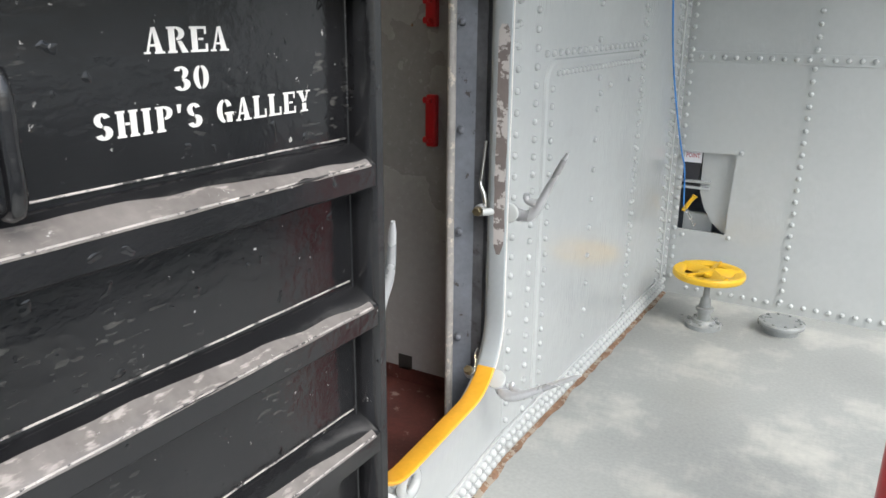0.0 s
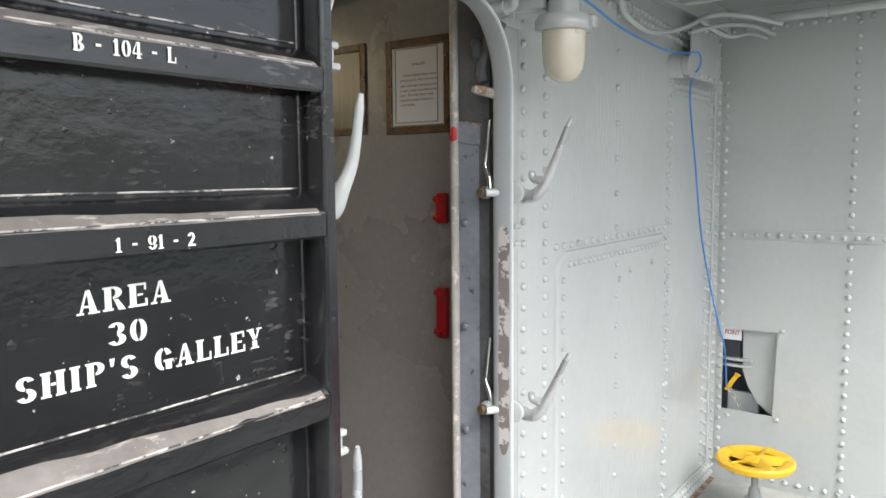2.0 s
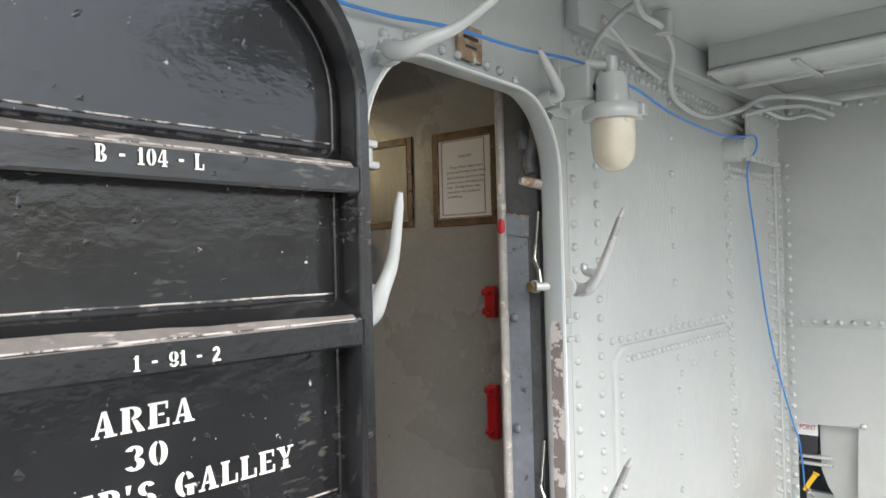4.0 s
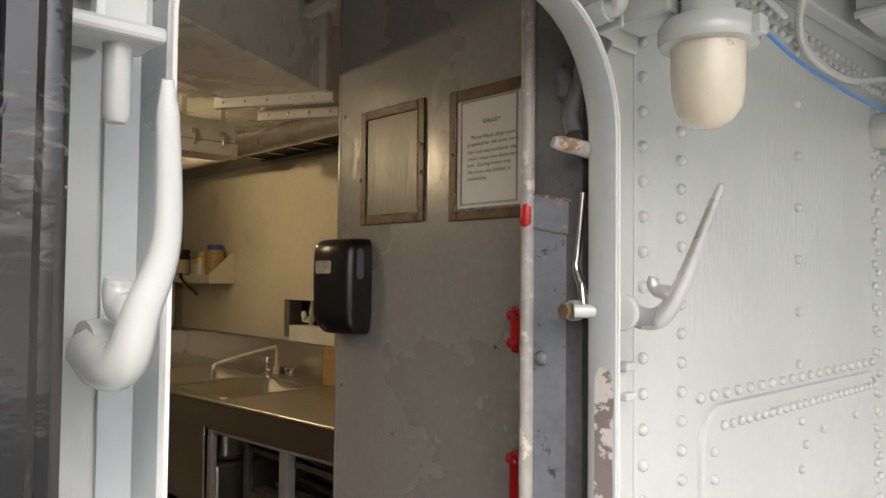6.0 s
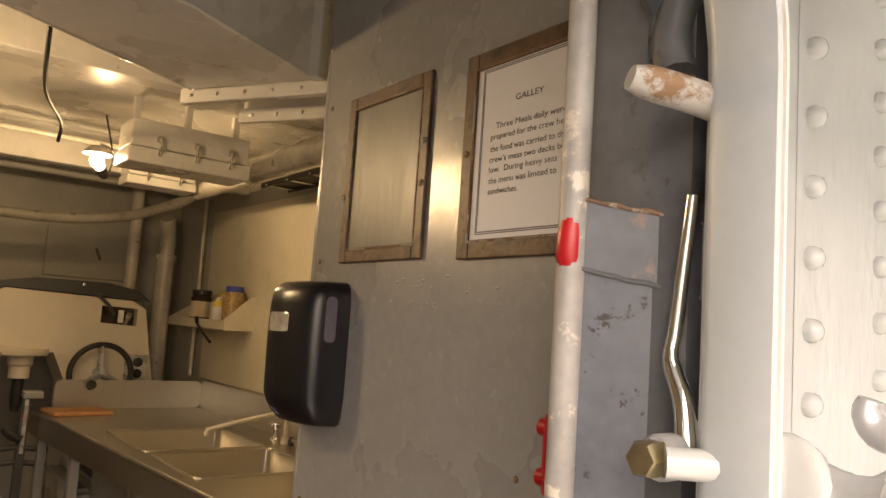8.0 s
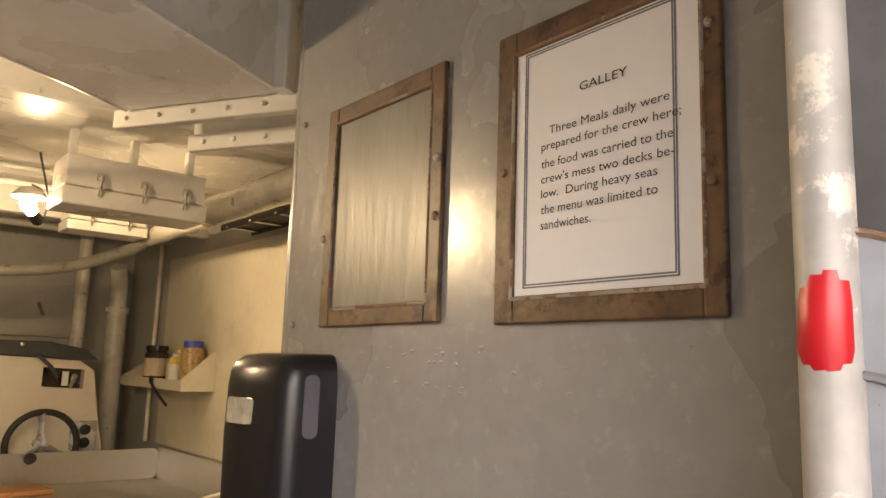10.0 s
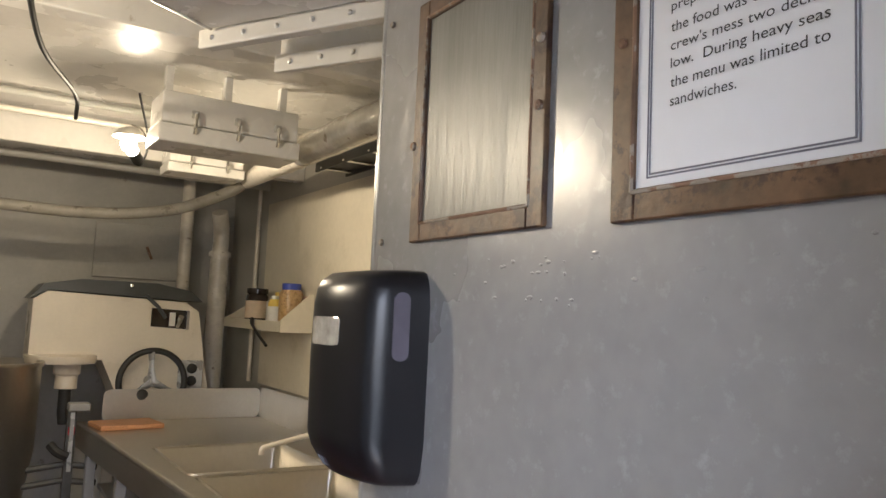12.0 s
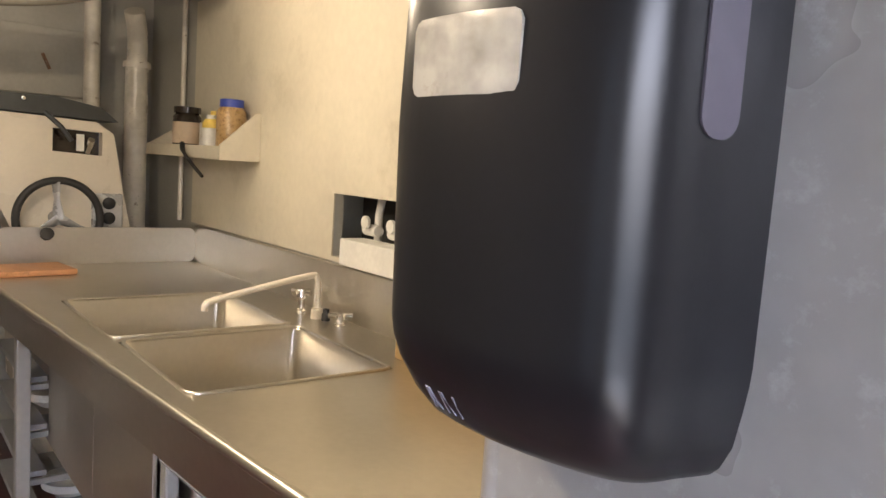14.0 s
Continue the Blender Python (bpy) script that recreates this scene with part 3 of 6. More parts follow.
rv = column(B, 2.625, 0.12, 2.19, 0.057) + column(B, 2.487, 0.14, 2.12, 0.066)
rv += column(B, 3.185, 1.40, 2.18, 0.115) + column(B, 3.73, 1.40, 2.18, 0.062) + column(B, 3.762, 0.12, 2.18, 0.06)
rv += row((B, 2.70, 1.365), (B, 3.70, 1.372), 0.055)
rv += column(B, 4.29, 0.12, 2.05, 0.056) + column(B, 4.34, 0.15, 2.05, 0.056) + column(B + 0.013, 4.41, 0.12, 2.05, 0.05)
rv += row((B, 2.52, 2.268), (B, 3.95, 2.205), 0.042) + row((B, 2.54, 2.235), (B, 3.95, 2.172), 0.042)
rv += row((B, 3.78, 1.985), (B, 4.28, 1.985), 0.045) + row((B, 3.80, 1.955), (B, 4.28, 1.955), 0.045)
rivets(rv, main_wall, GREY, (1, 0, 0), 0.0092, near=(B, 2.6, 1.4))
pr = column(B + 0.006, 2.745, 0.16, 1.25, 0.057) + row((B + 0.006, 2.79, 1.30), (B + 0.006, 3.70, 1.305), 0.037)
pr += column(B + 0.006, 3.185, 0.2, 1.26, 0.115) + column(B + 0.006, 3.715, 0.16, 1.28, 0.05)
pr += [(B + 0.006, 3.21, 1.20), (B + 0.006, 3.32, 1.225), (B + 0.006, 3.55, 1.235)]
rivets(pr, patch, GREY, (1, 0, 0), 0.0085)
base = part("base_angle", box(B, 2.46, 0.0, B + 0.012, V - 0.02, 0.105, 0.003), GREY)
tagged(base, "grey riveted angle bar along the deck edge", "trim", kind="structure")
rivets(row((B + 0.012, 2.48, 0.082), (B + 0.012, 4.42, 0.082), 0.040) + row((B + 0.012, 2.50, 0.040), (B + 0.012, 4.42, 0.040), 0.040), base, GREY, (1, 0, 0), 0.0125)
base2 = part("base_angle", box(0.0, -2.0, 0.0, 0.012, -0.002, 0.105, 0.003), GREY)
base2.matrix_basis = F
tagged(base2, "grey riveted angle bar along the deck edge", "trim", kind="structure")
rivets(row((0.012, -1.2, 0.082), (0.012, -0.02, 0.082), 0.040) + row((0.012, -1.18, 0.040), (0.012, -0.02, 0.040), 0.040), base2, GREY, (1, 0, 0), 0.0125)
corner_bar = part("corner_angle", box(B, 4.37, 0.1, B + 0.014, V - 0.001, 2.06, 0.004), GREY)
tagged(corner_bar, "grey riveted corner angle bar", "trim", kind="structure")
head = part("head_angle", box(B, 2.47, 2.29, B + 0.05, V - 0.02, 2.40, 0.006), GREY)
tagged(head, "grey angle bar under the deck above", "trim", kind="structure")

# rivets round the doorway
big = outline(-0.93 - 0.055, -0.17 + 0.055, 0.40 - 0.055, 2.04 + 0.055, 0.25, 5)
rr = []
for i in range(len(big)):
    (y0, z0), (y1, z1) = big[i], big[(i + 1) % len(big)]
    n = max(1, round(math.hypot(y1 - y0, z1 - z0) / 0.062))
    rr += [(0, y0 + (y1 - y0) * k / n, z0 + (z1 - z0) * k / n) for k in range(n)]
rivets([p for p in rr if p[1] > -0.93 or p[2] < 0.5], door_wall, GREY, (1, 0, 0), 0.0095)

# ---- large structure: the galley ----
tagged(part("floor_galley", box(-5.85, 0.0, FLOOR - 0.03, B - 0.02, W + 0.1, FLOOR), DECKRED), "dark red worn galley floor", "floor", kind="structure")
tagged(part("ceiling_galley", box(-5.85, 0.0, TOP, B - 0.02, W + 0.1, TOP + 0.03), WHITE), "white glossy painted galley overhead", "ceiling", kind="structure")
partition = tagged(part("wall_partition", box(-2.115, P, FLOOR, -1.16, P + 0.03, TOP), STEEL), "dull sheet-steel partition inside the galley door", "wall", kind="structure")
part("edge_roll", tube([(-2.118, P + 0.012, FLOOR), (-2.118, P + 0.012, TOP)], 0.014, 12), STEEL, partition, "rolled steel edge", True)
tagged(part("wall_return", box(-2.115, P + 0.03, FLOOR, -2.085, W, TOP), DULLWALL), "grey painted galley wall", "wall", kind="structure")
CUT = [(-3.91, 1.277), (-3.42, 1.277), (-3.42, 1.478), (-3.91, 1.478)]
swap = Matrix(((0, 1, 0, 0), (1, 0, 0, W), (0, 0, 1, 0), (0, 0, 0, 1)))
bm = plate([(-5.85, FLOOR), (-2.115, FLOOR), (-2.115, TOP), (-5.85, TOP)], [CUT], 0.0, 0.03)
back = part("wall_back", bm, DULLWALL)
back.matrix_basis = swap
tagged(back, "grey galley back wall with a pipe cut-out", "wall", kind="structure")
bm = plate([(-5.2, 1.262), (-2.12, 1.262), (-2.12, 2.21), (-3.2, 2.225), (-5.2, 2.235)], [CUT], -0.006, -0.001)
sheet = part("wall_sheet", bm, CREAM)
sheet.matrix_basis = swap
tagged(sheet, "cream painted sheet-metal wall lining above the counter", "wall", kind="structure")
tagged(part("wall_far", box(-5.88, 0.0, FLOOR, -5.85, W + 0.1, TOP), DULLWALL), "grey painted far galley wall", "wall", kind="structure")
tagged(part("wall_side", box(-5.85, -0.03, FLOOR, B - 0.02, 0.0, TOP), DULLWALL), "grey painted side galley wall", "wall", kind="structure")
inner = part("wall_inside_lining", plate([(-2.46, FLOOR), (-1.10, FLOOR), (-1.10, 2.30), (-2.46, 2.30)], [], -0.04, -0.03), DULLWALL)
inner.matrix_basis = F
tagged(inner, "grey painted inside of the bulkhead", "wall", kind="structure")

# angled steel plate beside the doorway, inside
bm = bmesh.new()
for z0, z1 in ((FLOOR, 1.70),):
    v = [bm.verts.new(c) for c in ((-1.218, 2.298, z0), (-1.128, 2.352, z0), (-1.128, 2.352, z1), (-1.218, 2.298, z1), (-1.224, 2.308, z0), (-1.134, 2.362, z0), (-1.134, 2.362, z1), (-1.224, 2.308, z1))]
    for f in ((0, 1, 2, 3), (7, 6, 5, 4), (0, 4, 5, 1), (3, 2, 6, 7), (1, 5, 6, 2), (0, 3, 7, 4)):
        bm.faces.new([v[i] for i in f])
tidy(bm)
post = tagged(part("door_post", bm, GREY_IN), "blue-grey chipped steel post inside the doorway", "post", kind="structure")
bm = bmesh.new()
v = [bm.verts.new(c) for c in ((-1.222, 2.294, 1.700), (-1.126, 2.350, 1.676), (-1.126, 2.350, 1.736), (-1.222, 2.294, 1.760), (-1.224, 2.308, 1.700), (-1.134, 2.362, 1.676), (-1.134, 2.362, 1.736), (-1.224, 2.308, 1.760))]
for f in ((0, 1, 2, 3), (7, 6, 5, 4), (0, 4, 5, 1), (3, 2, 6, 7), (1, 5, 6, 2), (0, 3, 7, 4)):
    bm.faces.new([v[i] for i in f])
tidy(bm)
part("splice_plate", bm, SPLICE, post, "grey overlapping steel splice")
seam = [Vector((-1.2235, 2.2925, 1.7605)).lerp(Vector((-1.1275, 2.3485, 1.7365)), k / 14) + Vector((0, 0, 0.003 * noise.noise((k * 1.7, 2.0, 1.0)))) for k in range(15)]
part("rusty_seam", tube(seam, [0.0018 + 0.0016 * abs(noise.noise((k * 2.3, 6.0, 1.0))) for k in range(15)], 7), RUST, post, "rusty flaked upper seam", True)
seam = [p - Vector((0, 0, 0.061)) for p in seam]
part("lower_seam", tube(seam, 0.0022, 6), GRIME_SHADE, post, "dark lower seam", True)
part("edge", tube([(-1.226, 2.296, FLOOR), (-1.226, 2.294, 1.0), (-1.2265, 2.296, 1.7), (-1.226, 2.295, TOP)], 0.0130, 12), CHIPPED, post, "chipped white rounded edge", True)
part("red_paint_mark", tube([(-1.2252, 2.2935, 1.697), (-1.2262, 2.2925, 1.707), (-1.2258, 2.2930, 1.728), (-1.2250, 2.2940, 1.746)], [0.0095, 0.0121, 0.0117, 0.0098], 12), RED, post, "red paint mark", True)
# Dark filler sheet carries the shade of the hollow behind the post.
tagged(part("wall_gap_closer", box(-1.24, 2.33, FLOOR, -1.13, P, TOP), GRIME_SHADE), "grimy steel filler behind the door post, darkened for the recess shade", "wall", kind="structure")

# ---- the black watertight door, folded back ----
XF, XP = -0.815, -0.866
door = thing("watertight_door", None, "black ribbed watertight door folded open, with white stencilled lettering", "door")
DOORLOOP = outline(0.665, 1.385, 0.36, 2.075, 0.20)
INLOOP = outline(0.692, 1.356, 0.39, 2.046, 0.175)
part("panel", plate(DOORLOOP, [], XP - 0.012, XP), BLACK, door)
part("rim", ring(INLOOP, [(XP, 0.0), (XF - 0.006, 0.0), (XF, 0.005), (XF, 0.022), (XF - 0.006, 0.028), (XP, 0.028)]), RIBPAINT, door, "worn black rim", True)
part("inner_rim_bar", ring(outline(0.706, 1.342, 0.404, 2.032, 0.16), [(XP, 0.0), (XP + 0.006, 0.001), (XP + 0.007, 0.004), (XP, 0.007)]), BLACK, door, "", True)
SIDELOOP = outline(0.645, 1.405, 0.34, 2.095, 0.215, 14)
part("side_edge", ring(SIDELOOP, [(-0.880, -0.030), (-0.846, -0.030), (-0.838, -0.016), (-0.838, -0.006), (-0.843, 0.0), (-0.862, 0.002), (-0.880, 0.0)]), RIBPAINT, door, "rough black painted side edge", True)
part("back_edge", ring(SIDELOOP, [(-0.892, -0.030), (-0.880, -0.030), (-0.880, 0.005), (-0.892, 0.005)]), GREY, door, "light grey outer edge", True)
part("outer_face", plate(outline(0.665, 1.385, 0.36, 2.075, 0.20), [], XP - 0.040, XP - 0.013), GREY, door, "grey outer face")
for z in (1.756, 1.528, 1.232, 0.985, 0.737, 0.515):
    bm = bmesh.new()
    sec = [(XP, z + 0.048), (XP + 0.006, z + 0.046), (XF - 0.006, z + 0.020), (XF, z + 0.015), (XF, z - 0.020), (XF - 0.004, z - 0.024), (XF - 0.010, z - 0.022), (XP, z - 0.010)]
    prev = None
    for i in range(13):
        y = 0.692 + (1.356 - 0.692) * i / 12
        w = 0.0012 * noise.noise((y * 9, z * 7, 1.0))
        cur = [bm.verts.new((x + w, y, zz + w * 1.5)) for x, zz in sec]
        if prev:
            for k in range(len(sec)):
                kk = (k + 1) % len(sec)
                bm.faces.new((prev[k], prev[kk], cur[kk], cur[k]))
        prev = cur
    tidy(bm)
    rib = part("rib", bm, RIBPAINT, door, "black horizontal stiffening rib", True)
    # Scuffed band; the sky's reflection is put into its lighter grey.
    bm = bmesh.new()
    prev = None
    for i in range(25):
        y = 0.70 + (1.345 - 0.70) * i / 24
        w = 0.004 * noise.noise((y * 14, z * 5, 3.0))
        k = max(0.1, min(1.0, (1.345 - y) / 0.45)) * (1.0 if z < 1.4 else 0.5)
        wide = 0.004 + 0.022 * k + w
        cur = [bm.verts.new(c) for c in ((XF - 0.0055 - wide, y, z + 0.0205 + wide * 0.68 + 0.0006), (XF - 0.0055, y, z + 0.0205 + 0.0008), (XF + 0.0006, y, z + 0.0150), (XF + 0.0004, y, z + 0.0135 + w * 0.3))]
        if prev:
            for k in range(3):
                bm.faces.new((prev[k], prev[k + 1], cur[k + 1], cur[k]))
        prev = cur
    tidy(bm)
    part("worn_sheen_edge", bm, WORN_SHEEN, rib, "scuffed rib edge with sky sheen in its grey", True)
    part("edge_line", tube([(XF - 0.0015 + 0.0008 * noise.noise((i * 0.9, z * 3, 2.0)), 0.70 + 0.64 * i / 20, z + 0.0172) for i in range(21)], 0.0015, 6), BAREEDGE, rib, "rubbed bright edge", True)
    part("weld_bead", tube([(XP + 0.001, 0.70 + 0.645 * i / 16, z + 0.055 + 0.0012 * noise.noise((i * 0.7, z * 9, 5.0))) for i in range(17)], 0.0016, 6), BAREEDGE, rib, "", True)
part("grab_handle", tube(bend([(XP, 0.765, 1.42), (XP + 0.055, 0.765, 1.425), (XP + 0.06, 0.765, 1.36), (XP + 0.055, 0.765, 1.295), (XP, 0.765, 1.30)]), 0.010, 10), BLACK, door, "black bent-bar grab handle", True)
FACE = lambda y, z, x: pose(x, y, z, 90, 0, 90)
for words, y0, y1, z0, z1, x in (("AREA", 0.972, 1.103, 1.433, 1.464, XP), ("30", 1.012, 1.066, 1.387, 1.417, XP), ("SHIP'S GALLEY", 0.895, 1.260, 1.340, 1.371, XP), ("B - 104 - L", 0.958, 1.092, 1.747, 1.767, XF + 0.001), ("1 - 91 - 2", 0.997, 1.110, 1.512, 1.530, XF + 0.001)):
    stencil(words, FACE(y0, z0, x + 0.0008), y1 - y0, z1 - z0, STENCIL, door)
for z in (1.80, 1.10, 0.62):
    hinge = part("hinge", lathe([(0.0, z - 0.075), (0.008, z - 0.074), (0.011, z - 0.068), (0.011, z - 0.004), (0.024, z), (0.024, z + 0.045), (0.018, z + 0.05), (0.0, z + 0.05)], 16, m=Matrix.Translation((-0.936, 1.466, 0))), GREY, door, "grey hinge knuckle and pin", True)
    bm = box(-0.965, 1.382, z - 0.012, -0.905, 1.494, z + 0.001, 0.004)
    box(-0.965, 1.382, z + 0.024, -0.905, 1.490, z + 0.037, 0.004, bm=bm)
    part("hinge_leaf", bm, GREY, hinge)
    part("hinge_barrel", box(-0.955, 1.440, z - 0.010, -0.912, 1.487, z + 0.036, 0.008), GREY, hinge)
    part("hinge_bracket", box(-1.025, 1.445, z + 0.004, -0.945, 1.487, z + 0.042, 0.006), GREY, hinge)


# ---- dogs of the doorway ----
def dog(along, z, side, tilt=0.0, reach=1.0, tip=0.238, thick=1.0, name="door_dog", bare=True, rot=0.0, inner_lever=True):
    """A dogging lever on the coaming: shaft, collar, hooked arm and handle outside, nut and small lever inside. side +1: beyond the far jamb."""
    m = F @ pose(0, along, z, rot, 0, 0)
    ob = thing(name, m, "grey steel dogging lever, paint worn off its handle", "door lever", "dogs round the doorway")
    s = side
    part("shaft", tube([(-0.012, -0.010 * s, 0), (0.062, 0.055 * s, 0)], 0.012, 12), GREY, ob, "", True)
    q = Vector((0, 0, 1)).rotation_difference(Vector((0, s, 0))).to_matrix().to_4x4()
    part("collar", lathe([(0.024, 0), (0.029, 0.002), (0.031, 0.006), (0.031, 0.012), (0.026, 0.017), (0.024, 0.034)], 18, m=Matrix.Translation((0.06, 0.012 * s, 0)) @ q), GREY, ob, "", True)
    arm = bend([(0.060, 0.040 * s, 0.0), (0.094, 0.042 * s, -0.010), (0.124, 0.040 * s, -0.002), (0.110 + 0.17 * tip, 0.038 * s, 0.035), (0.09 + 0.37 * tip, 0.030 * s, 0.09 * reach), (tip, (-0.005 if s > 0 else 0.05) * s, 0.196 * reach)], 5)
    n = len(arm) - 1
    arm = [Matrix.Rotation(radians(tilt), 3, "Y") @ (p - Vector((0.06, 0.04 * s, 0))) + Vector((0.06, 0.04 * s, 0)) for p in arm]
    rad = [thick * (0.0185 - 0.0115 * max(0.0, (i / n - 0.30) / 0.70)) for i in range(n)] + [thick * 0.004]
    part("handle", tube(arm, rad, 12), BAREDOG if bare else GREY, ob, "grey curved handle", True)
    root = arm[int(n * 0.56)]
    tip_way = [root, root + Vector((-0.016, 0, 0.008)), root + Vector((-0.032, 0, 0.012)), root + Vector((-0.038, 0, 0.022)), root + Vector((-0.036, 0, 0.032))]
    part("hook", tube(bend(tip_way, 3), [thick * r for r in (0.015, 0.0145, 0.014, 0.0135, 0.013, 0.0125, 0.012, 0.0115, 0.011, 0.011, 0.0105, 0.010, 0.009)], 10, flat=0.8), BAREDOG if bare else GREY, ob, "", True)
    part("nut", lathe([(0.0, 0), (0.012, 0.001), (0.0145, 0.005), (0.0145, 0.024), (0.0, 0.024)], 6, m=Matrix.Translation((-0.027, -0.020 * s, 0)) @ q), BRASS, ob, "worn brass nut", True)
    part("inner_collar", lathe([(0.015, 0), (0.018, 0.004), (0.018, 0.020), (0.014, 0.024)], 16, m=Matrix.Translation((-0.026, 0.002 * s, 0)) @ q), BAREDOG, ob, "", True)
    if inner_lever:
        lev = bend([(-0.018, 0.032 * s, 0.004), (-0.024, 0.034 * s, 0.04), (-0.038, 0.037 * s, 0.072), (-0.036, 0.039 * s, 0.10), (-0.022, 0.034 * s, 0.205)], 5)
        part("inner_lever", tube(lev, [0.010 - 0.005 * i / (len(lev) - 1) for i in range(len(lev))], 10), CHROME, ob, "bright worn inner lever", True)
    return ob


dog(-0.17, 1.552, 1)
dog(-0.17, 0.928, 1)
dog(-0.965, 1.545, -1, bare=False, tip=0.198, thick=1.05)
dog(-0.965, 0.925, -1, tip=0.175)
dog(-0.215, 0.425, 1, tilt=34, rot=-45)
stub = thing("door_dog", None, "short grey dogging lever over the corner of the doorway", "door lever", "dogs round the doorway")
part("boss", tube([(-1.09, 2.285, 2.045), (-1.045, 2.285, 2.05)], 0.021, 14), GREY, stub, "", True)
part("foot", tube(bend([(-1.055, 2.285, 2.05), (-1.03, 2.288, 2.052), (-1.02, 2.278, 2.066), (-1.016, 2.25, 2.092)], 4), [0.016] * 9 + [0.014] * 4, 10), GREY, stub, "", True)
part("handle", tube([(-1.018, 2.272, 2.070), (-1.012, 2.225, 2.104), (-1.004, 2.180, 2.130), (-1.0, 2.156, 2.145)], [0.015, 0.013, 0.010, 0.006], 12), GREY, stub, "grey tapered handle", True)
dog(-0.84, 2.005, -1, rot=-45, tilt=20, bare=False, inner_lever=False)
dog(-0.86, 0.43, -1, rot=45, tilt=30, bare=False)

# ---- things outside ----
wheel = thing("deck_valve", pose(-0.79, 4.065, 0), "yellow painted valve handwheel on a grey deck valve", "valve")
part("flange", lathe([(0.0, 0), (0.088, 0.0), (0.088, 0.022), (0.082, 0.026), (0.06, 0.026), (0.05, 0.04), (0.0, 0.04)], 26), FITTING, wheel, "grey bolted flange", True)
for k in range(8):
    a = 2 * math.pi * k / 8
    part("bolt", lathe([(0.010, 0), (0.010, 0.012), (0.006, 0.014), (0, 0.014)], 6, m=Matrix.Translation((0.072 * math.cos(a), 0.072 * math.sin(a), 0.025))), FITTING, wheel, "")
part("stem", lathe([(0.034, 0.035), (0.034, 0.085), (0.044, 0.088), (0.044, 0.102), (0.030, 0.106), (0.024, 0.15), (0.016, 0.16), (0.015, 0.285), (0, 0.285)], 18), FITTING, wheel, "", True)
rim = part("rim", lathe([(0.116, 0.272), (0.126, 0.262), (0.165, 0.262), (0.172, 0.272), (0.172, 0.288), (0.165, 0.296), (0.126, 0.294), (0.116, 0.286), (0.116, 0.272)], 44), YELLOW, wheel, "yellow rim", True)
part("hub", lathe([(0, 0.262), (0.046, 0.262), (0.050, 0.27), (0.050, 0.288), (0.030, 0.298), (0, 0.298)], 22), YELLOW, wheel, "", True)
for k in range(5):
    a = 2 * math.pi * k / 5 + 0.3
    c, s = math.cos(a), math.sin(a)
    part("spoke", tube([(0.02 * c, 0.02 * s, 0.279), (0.085 * c, 0.085 * s, 0.282), (0.148 * c, 0.148 * s, 0.279)], [0.036, 0.030, 0.038], 10, flat=0.30), YELLOW, wheel, "", True)

cover = thing("deck_plate", pose(-0.447, 4.20, 0), "grey round bolted deck cover", "deck plate")
part("cover", lathe([(0, 0), (0.085, 0), (0.085, 0.03), (0.108, 0.034), (0.110, 0.050), (0.104, 0.056), (0.03, 0.058), (0, 0.058)], 30), FITTING, cover, "", True)
for k in range(10):
    a = 2 * math.pi * k / 10
    part("bolt", lathe([(0.008, 0), (0.008, 0.008), (0.004, 0.010), (0, 0.010)], 6, m=Matrix.Translation((0.088 * math.cos(a), 0.088 * math.sin(a), 0.055))), FITTING, cover)

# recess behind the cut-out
# Back takes the darker inner paint for its shade; sides stay grey.
tagged(part("wall_recess", plate([(-1.30, 0.2), (-0.55, 0.2), (-0.55, 1.0), (-1.30, 1.0)], [], 0.0, 0.02), GREY_IN), "back of the recess behind the cut-out, painted dark in place of shade", "wall", kind="structure").matrix_basis = Matrix(((0, 1, 0, 0), (1, 0, 0, V + 0.34), (0, 0, 1, 0), (0, 0, 0, 1)))
bm = box(-1.30, V + 0.013, 0.18, -0.55, V + 0.34, 0.2)
box(-1.30, V + 0.013, 1.0, -0.55, V + 0.34, 1.02, bm=bm)
box(-1.32, V + 0.013, 0.18, -1.30, V + 0.34, 1.02, bm=bm)
box(-0.55, V + 0.013, 0.18, -0.53, V + 0.34, 1.02, bm=bm)
tagged(part("recess_sides", bm, GREY), "grey sides of the recess", "wall", kind="structure")
bracket = thing("recess_bracket", None, "grey curved steel bracket inside the cut-out", "bracket")
bm = plate([(-0.975, 0.82), (-0.70, 0.82), (-0.70, 0.34), (-0.835, 0.37), (-0.895, 0.42), (-0.945, 0.50), (-0.972, 0.58)], [], 0.0, 0.012)
part("web", bm, GREY, bracket).matrix_basis = Matrix(((0, 1, 0, 0), (1, 0, 0, V + 0.05), (0, 0, 1, 0), (0, 0, 0, 1)))
part("ledge", box(-1.12, V + 0.03, 0.628, -0.92, V + 0.12, 0.645, 0.004), GREY, bracket)
part("ledge", box(-1.12, V + 0.03, 0.595, -0.92, V + 0.12, 0.610, 0.004), GREY, bracket)
part("foot", box(-1.06, V + 0.10, 0.20, -0.90, V + 0.14, 0.45, 0.006), GREY, bracket)
sign = thing("hazard_sign", None, "white and black notice with red lettering in the cut-out", "sign")
part("white_field", box(-1.10, V + 0.018, 0.742, -0.975, V + 0.022, 0.86), PAPER, sign)
part("black_field", box(-1.10, V + 0.019, 0.652, -0.979, V + 0.022, 0.741), INK, sign)
lettering("POINT", pose(-1.056, V + 0.0172, 0.768, 90, 0, 0), 0.072, 0.024, RED, sign, "red_words", 0.01)
clip = thing("rope_clip", None, "yellow plastic clip with a short steel chain on the blue line", "clip")
